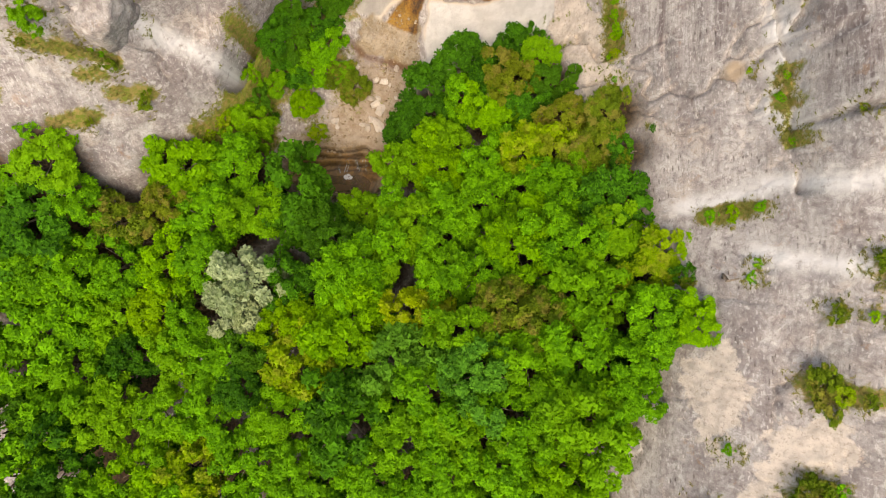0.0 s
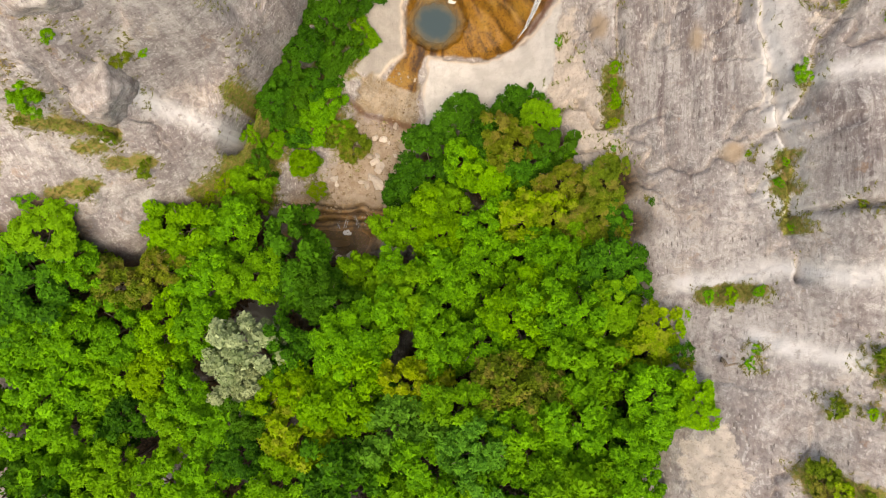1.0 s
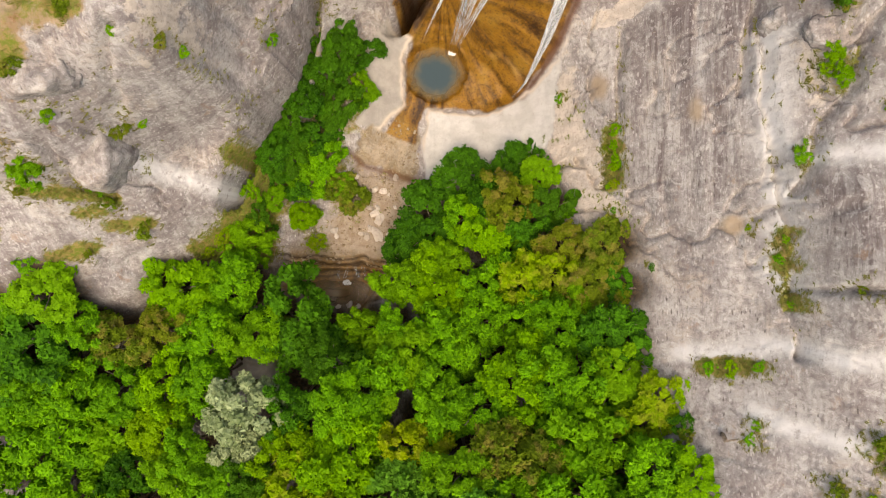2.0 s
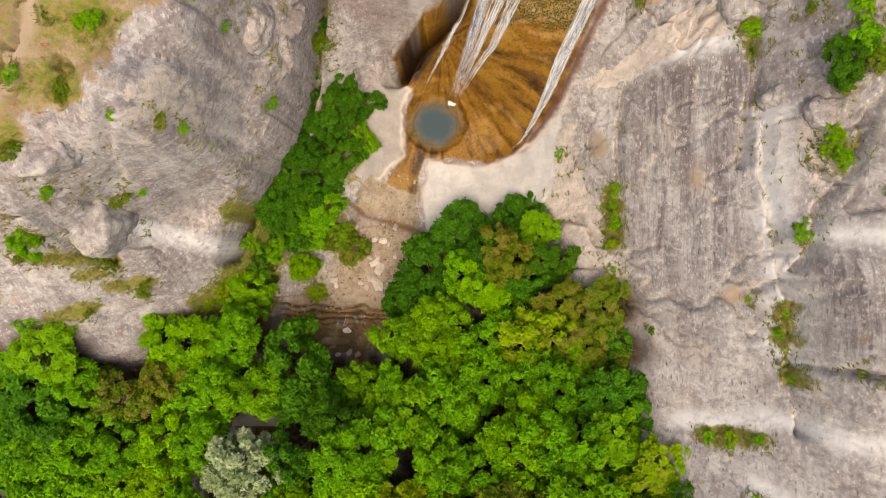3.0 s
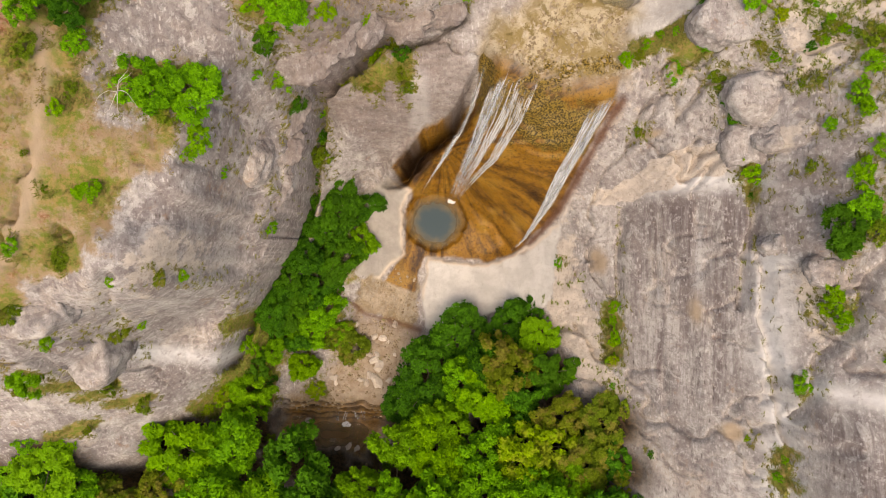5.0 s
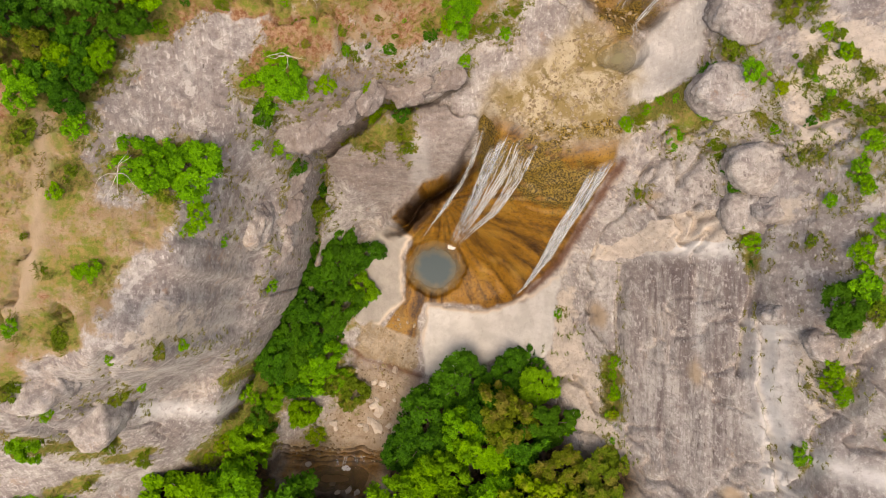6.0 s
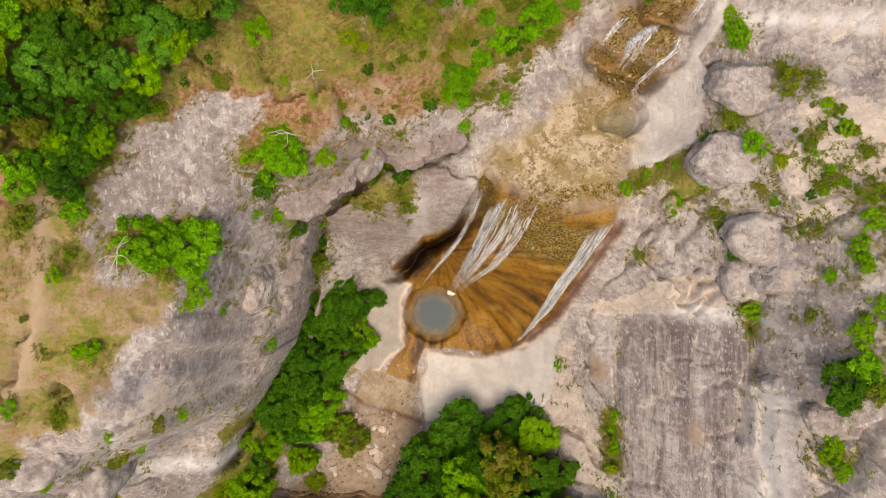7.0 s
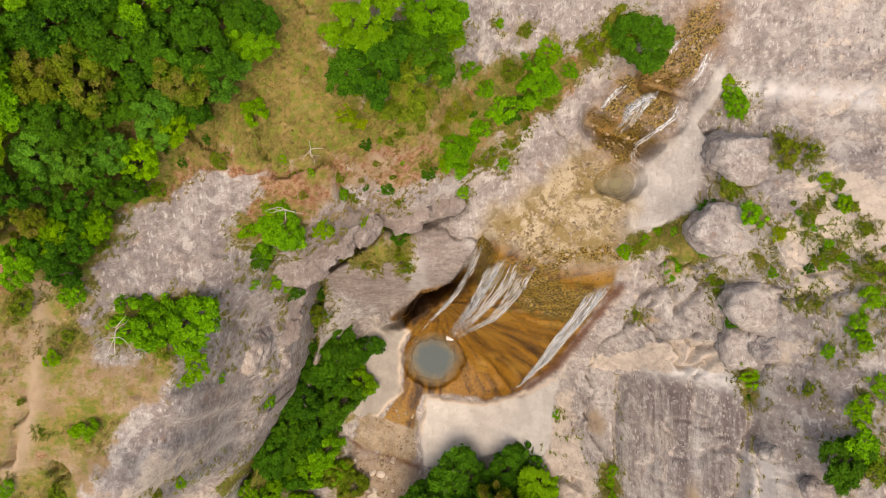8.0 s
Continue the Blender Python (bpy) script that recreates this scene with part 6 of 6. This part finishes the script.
def waterfall(name, courses, count, width, spread, label, seed, pinch=1.0):
    rnd = random.Random(seed)
    top = along(courses[0], 0)
    z0 = float(on_ground(np.array([top[0]]), np.array([top[1]]))[0])
    fall = thing(name, pose(top[0], top[1], z0), label, "waterfall")
    for k in range(count):
        course = courses[k % len(courses)]
        off = rnd.uniform(-1, 1) * spread
        s0, s1 = (rnd.uniform(0, 0.12), rnd.uniform(0.75, 1.0)) if rnd.random() < 0.7 else (rnd.uniform(0.1, 0.5), rnd.uniform(0.6, 1.0))
        pts, wander = [], rnd.uniform(0, 9)
        for i in range(15):
            s = s0 + (s1 - s0) * i / 14
            x, y = along(course, s)
            slip = off * (1 - s * pinch) + 0.07 * math.sin(wander + 7 * s)
            pts.append((x + slip, y + slip * 0.25))
        z = on_ground(np.array([p[0] for p in pts]), np.array([p[1] for p in pts]))
        lift = 0.05 + rnd.uniform(0, 0.12)
        flow = [Vector((p[0] - top[0], p[1] - top[1], float(h) + lift - z0)) for p, h in zip(pts, z)]
        if k % 6 == 0:
            part("strand", strand(flow, width * rnd.uniform(2.6, 4.2), rnd, 0.42), fall)
        else:
            part("strand", strand(flow, width * rnd.uniform(0.3, 1.0), rnd), fall)


waterfall("waterfall", FALLS["thin_fall"], 24, 0.055, 0.17, "thin white waterfall sliding down ochre rock", 1)
waterfall("waterfall", FALLS["broad_fall"], 84, 0.042, 0.5, "broad veil of white water threads over ochre rock", 2, 0.55)
waterfall("waterfall", FALLS["side_fall"], 58, 0.048, 0.26, "white water threads running along the edge of the ochre rock", 3, 0.8)
waterfall("waterfall", FALLS["upper_fall"], 56, 0.062, 0.22, "small white cascade in the upper stream bed", 4, 0.5)
waterfall("waterfall", FALLS["ledge_fall"], 12, 0.05, 0.14, "short white trickles over a low stone ledge", 5, 0.3)


def splash(x, y, level, size, seed):
    """White froth where falling water meets a pool."""
    rng = np.random.default_rng(seed)
    n = 60
    a, d = rng.uniform(0, 6.28, n), size * np.sqrt(rng.random(n))
    p = np.stack([x + np.cos(a) * d, y + np.sin(a) * d * 0.7, np.full(n, level + 0.03)], 1)
    r = 0.03 + 0.06 * rng.random(n)
    shape = np.array([(1, 0, 0), (0, 1, 0), (-1, 0, 0), (0, -1, 0), (0, 0, 0.7)], float)
    tris = np.array([(0, 1, 4), (1, 2, 4), (2, 3, 4), (3, 0, 4)])
    verts = (p[:, None] + shape[None] * r[:, None, None]).reshape(-1, 3)
    faces = (tris[None] + 5 * np.arange(n)[:, None, None]).reshape(-1, 3)
    ob = new("froth", fast_mesh("froth", verts, faces, FROTH, True))
    tagged(ob, "white froth where the fall meets the pool", "froth", kind="stuff")


def froth_material():
    n = Nodes("white_froth")
    return n.done(n.mix(n.noise(9, 4), (0.55, 0.56, 0.56), (0.78, 0.78, 0.77)), 0.5)


FROTH = froth_material()
splash(0.78, 22.3, POOL_LEVEL + 0.06, 0.28, 1)
splash(-7.2, 5.5, LOW_POOL_LEVEL + 0.02, 0.3, 4)
# ---- grass tufts on the soil, dead wood ----
def grass_material(name, a, b):
    n = Nodes(name)
    pick = n.node("ShaderNodeNewGeometry").outputs["Random Per Island"]
    return n.done(n.mix(n.math("MULTIPLY", n.math("ADD", pick, n.noise(0.8, 4)), 0.5), a, b), 0.8)


def grass_mesh(name, p, rng, size, material, label):
    z = on_ground(p[:, 0], p[:, 1])
    blades = 9
    c = np.repeat(np.stack([p[:, 0], p[:, 1], z - 0.02], 1), blades, 0)
    n = len(c)
    a, h = rng.uniform(0, 6.28, n), size * rng.uniform(0.5, 1.2, n)
    out = np.stack([np.cos(a), np.sin(a), np.full(n, 0.75)], 1) * h[:, None]
    side = np.stack([-np.sin(a), np.cos(a), np.zeros(n)], 1) * (h * 0.16)[:, None]
    c = c + rng.normal(size=(n, 3)) * np.array([1, 1, 0]) * size * 0.3
    verts = np.stack([c - side, c + side, c + out], 1).reshape(-1, 3)
    i = 3 * np.arange(n)
    tagged(new(name, fast_mesh(name, verts, np.stack([i, i + 1, i + 2], 1), material)), label, "grass", kind="stuff")


def tufts(name, areas, seed, size, material, label):
    rng = np.random.default_rng(seed)
    spots = []
    for area, count, gap in areas:
        o = np.array(ZONES[area])
        x, y = rng.uniform(o[:, 0].min(), o[:, 0].max(), count * 4), rng.uniform(o[:, 1].min(), o[:, 1].max(), count * 4)
        keep = (inside(x, y, ZONES[area]) > -0.2) & (rough(x, y, 1.4, seed) > gap)
        spots.append(np.stack([x[keep], y[keep]], 1)[:count])
    grass_mesh(name, np.concatenate(spots), rng, size, material, label)


tufts("grass", (("meadow", 1500, -0.4), ("dry_north", 1500, 0.0), ("dry_top", 1300, 0.05)), 81, 0.14, grass_material("dry_grass", (0.30, 0.20, 0.08), (0.17, 0.16, 0.03)), "dry olive grass tufts on stony soil")
tufts("moss_grass", (("moss_foot", 900, -0.3), ("cream_foot", 160, 0.25), ("gravel", 120, 0.35), ("cream_height", 300, 0.2)), 83, 0.16, grass_material("green_grass", (0.10, 0.17, 0.01), (0.24, 0.23, 0.04)), "green and yellowish grass at the cliff's foot")


def fringe(name, seed, material, label):
    """Tufts round the bushes and along the joints and ledges that hold soil."""
    rng = np.random.default_rng(seed)
    spots = []
    for row in BUSHES + GROVE:
        for item in row:
            bx, by, r = item[1], item[2], item[-1]
            k = int(18 + 44 * r)
            a, d = rng.uniform(0, 6.28, k), r * (0.7 + 0.75 * rng.random(k) ** 1.5) + 0.1
            spots.append(np.stack([bx + np.cos(a) * d, by + np.sin(a) * d], 1))
    for line in GREEN_LINES + tuple(CRACKS.values()):
        near = 0.24 if line in GREEN_LINES else 0.2
        for (x0, y0), (x1, y1) in zip(line, line[1:]):
            k = int(math.hypot(x1 - x0, y1 - y0) * (34 if line in GREEN_LINES else 4))
            f = rng.random(k)
            spots.append(np.stack([x0 + (x1 - x0) * f, y0 + (y1 - y0) * f], 1) + rng.normal(size=(k, 2)) * near)
    p = np.concatenate(spots)
    keep = rough(p[:, 0], p[:, 1], 1.1, seed) > -0.2
    for area in ("pale_slab", "west_slab", "ochre", "upper_wet", "mossy_bed", "upper_slab"):
        keep &= inside(p[:, 0], p[:, 1], ZONES[area]) < -0.1
    grass_mesh(name, p[keep], rng, 0.17, material, label)


def dead_branch(x, y, lift, size, seed):
    rnd = random.Random(seed)
    z = float(on_ground(np.array([x]), np.array([y]))[0])
    wood = thing("dead_branch", pose(x, y, z + lift, 0, 0, rnd.uniform(0, 360)), "bleached grey dead branch among the bushes", "branch")
    for k in range(6):
        a, pts = 60 * k + rnd.uniform(-25, 25), [Vector((0, 0, 0))]
        for i in range(6):
            a += rnd.uniform(-35, 35)
            pts.append(pts[-1] + Vector((math.cos(radians(a)), math.sin(radians(a)), rnd.uniform(-0.15, 0.2))) * size * rnd.uniform(0.12, 0.24))
        part("twig", mesh_of("twig", *tube(pts, [0.02, 0.017, 0.014, 0.011, 0.009, 0.006, 0.004], 5), DEADWOOD, True), wood)


fringe("ledge_grass", 87, grass_material("olive_grass", (0.26, 0.19, 0.06), (0.10, 0.16, 0.012)), "olive and green grass round bushes and along rock joints")
for x, y, lift, size, seed in ((-13.0, 25.2, 0.9, 1.1, 1), (-6.6, 30.5, 0.7, 0.8, 2), (15.6, 28.6, 0.5, 0.9, 3), (18.6, 21.6, 0.7, 1.0, 4), (-5.4, 33.0, 0.2, 0.6, 5)):
    dead_branch(x, y, lift, size, seed)
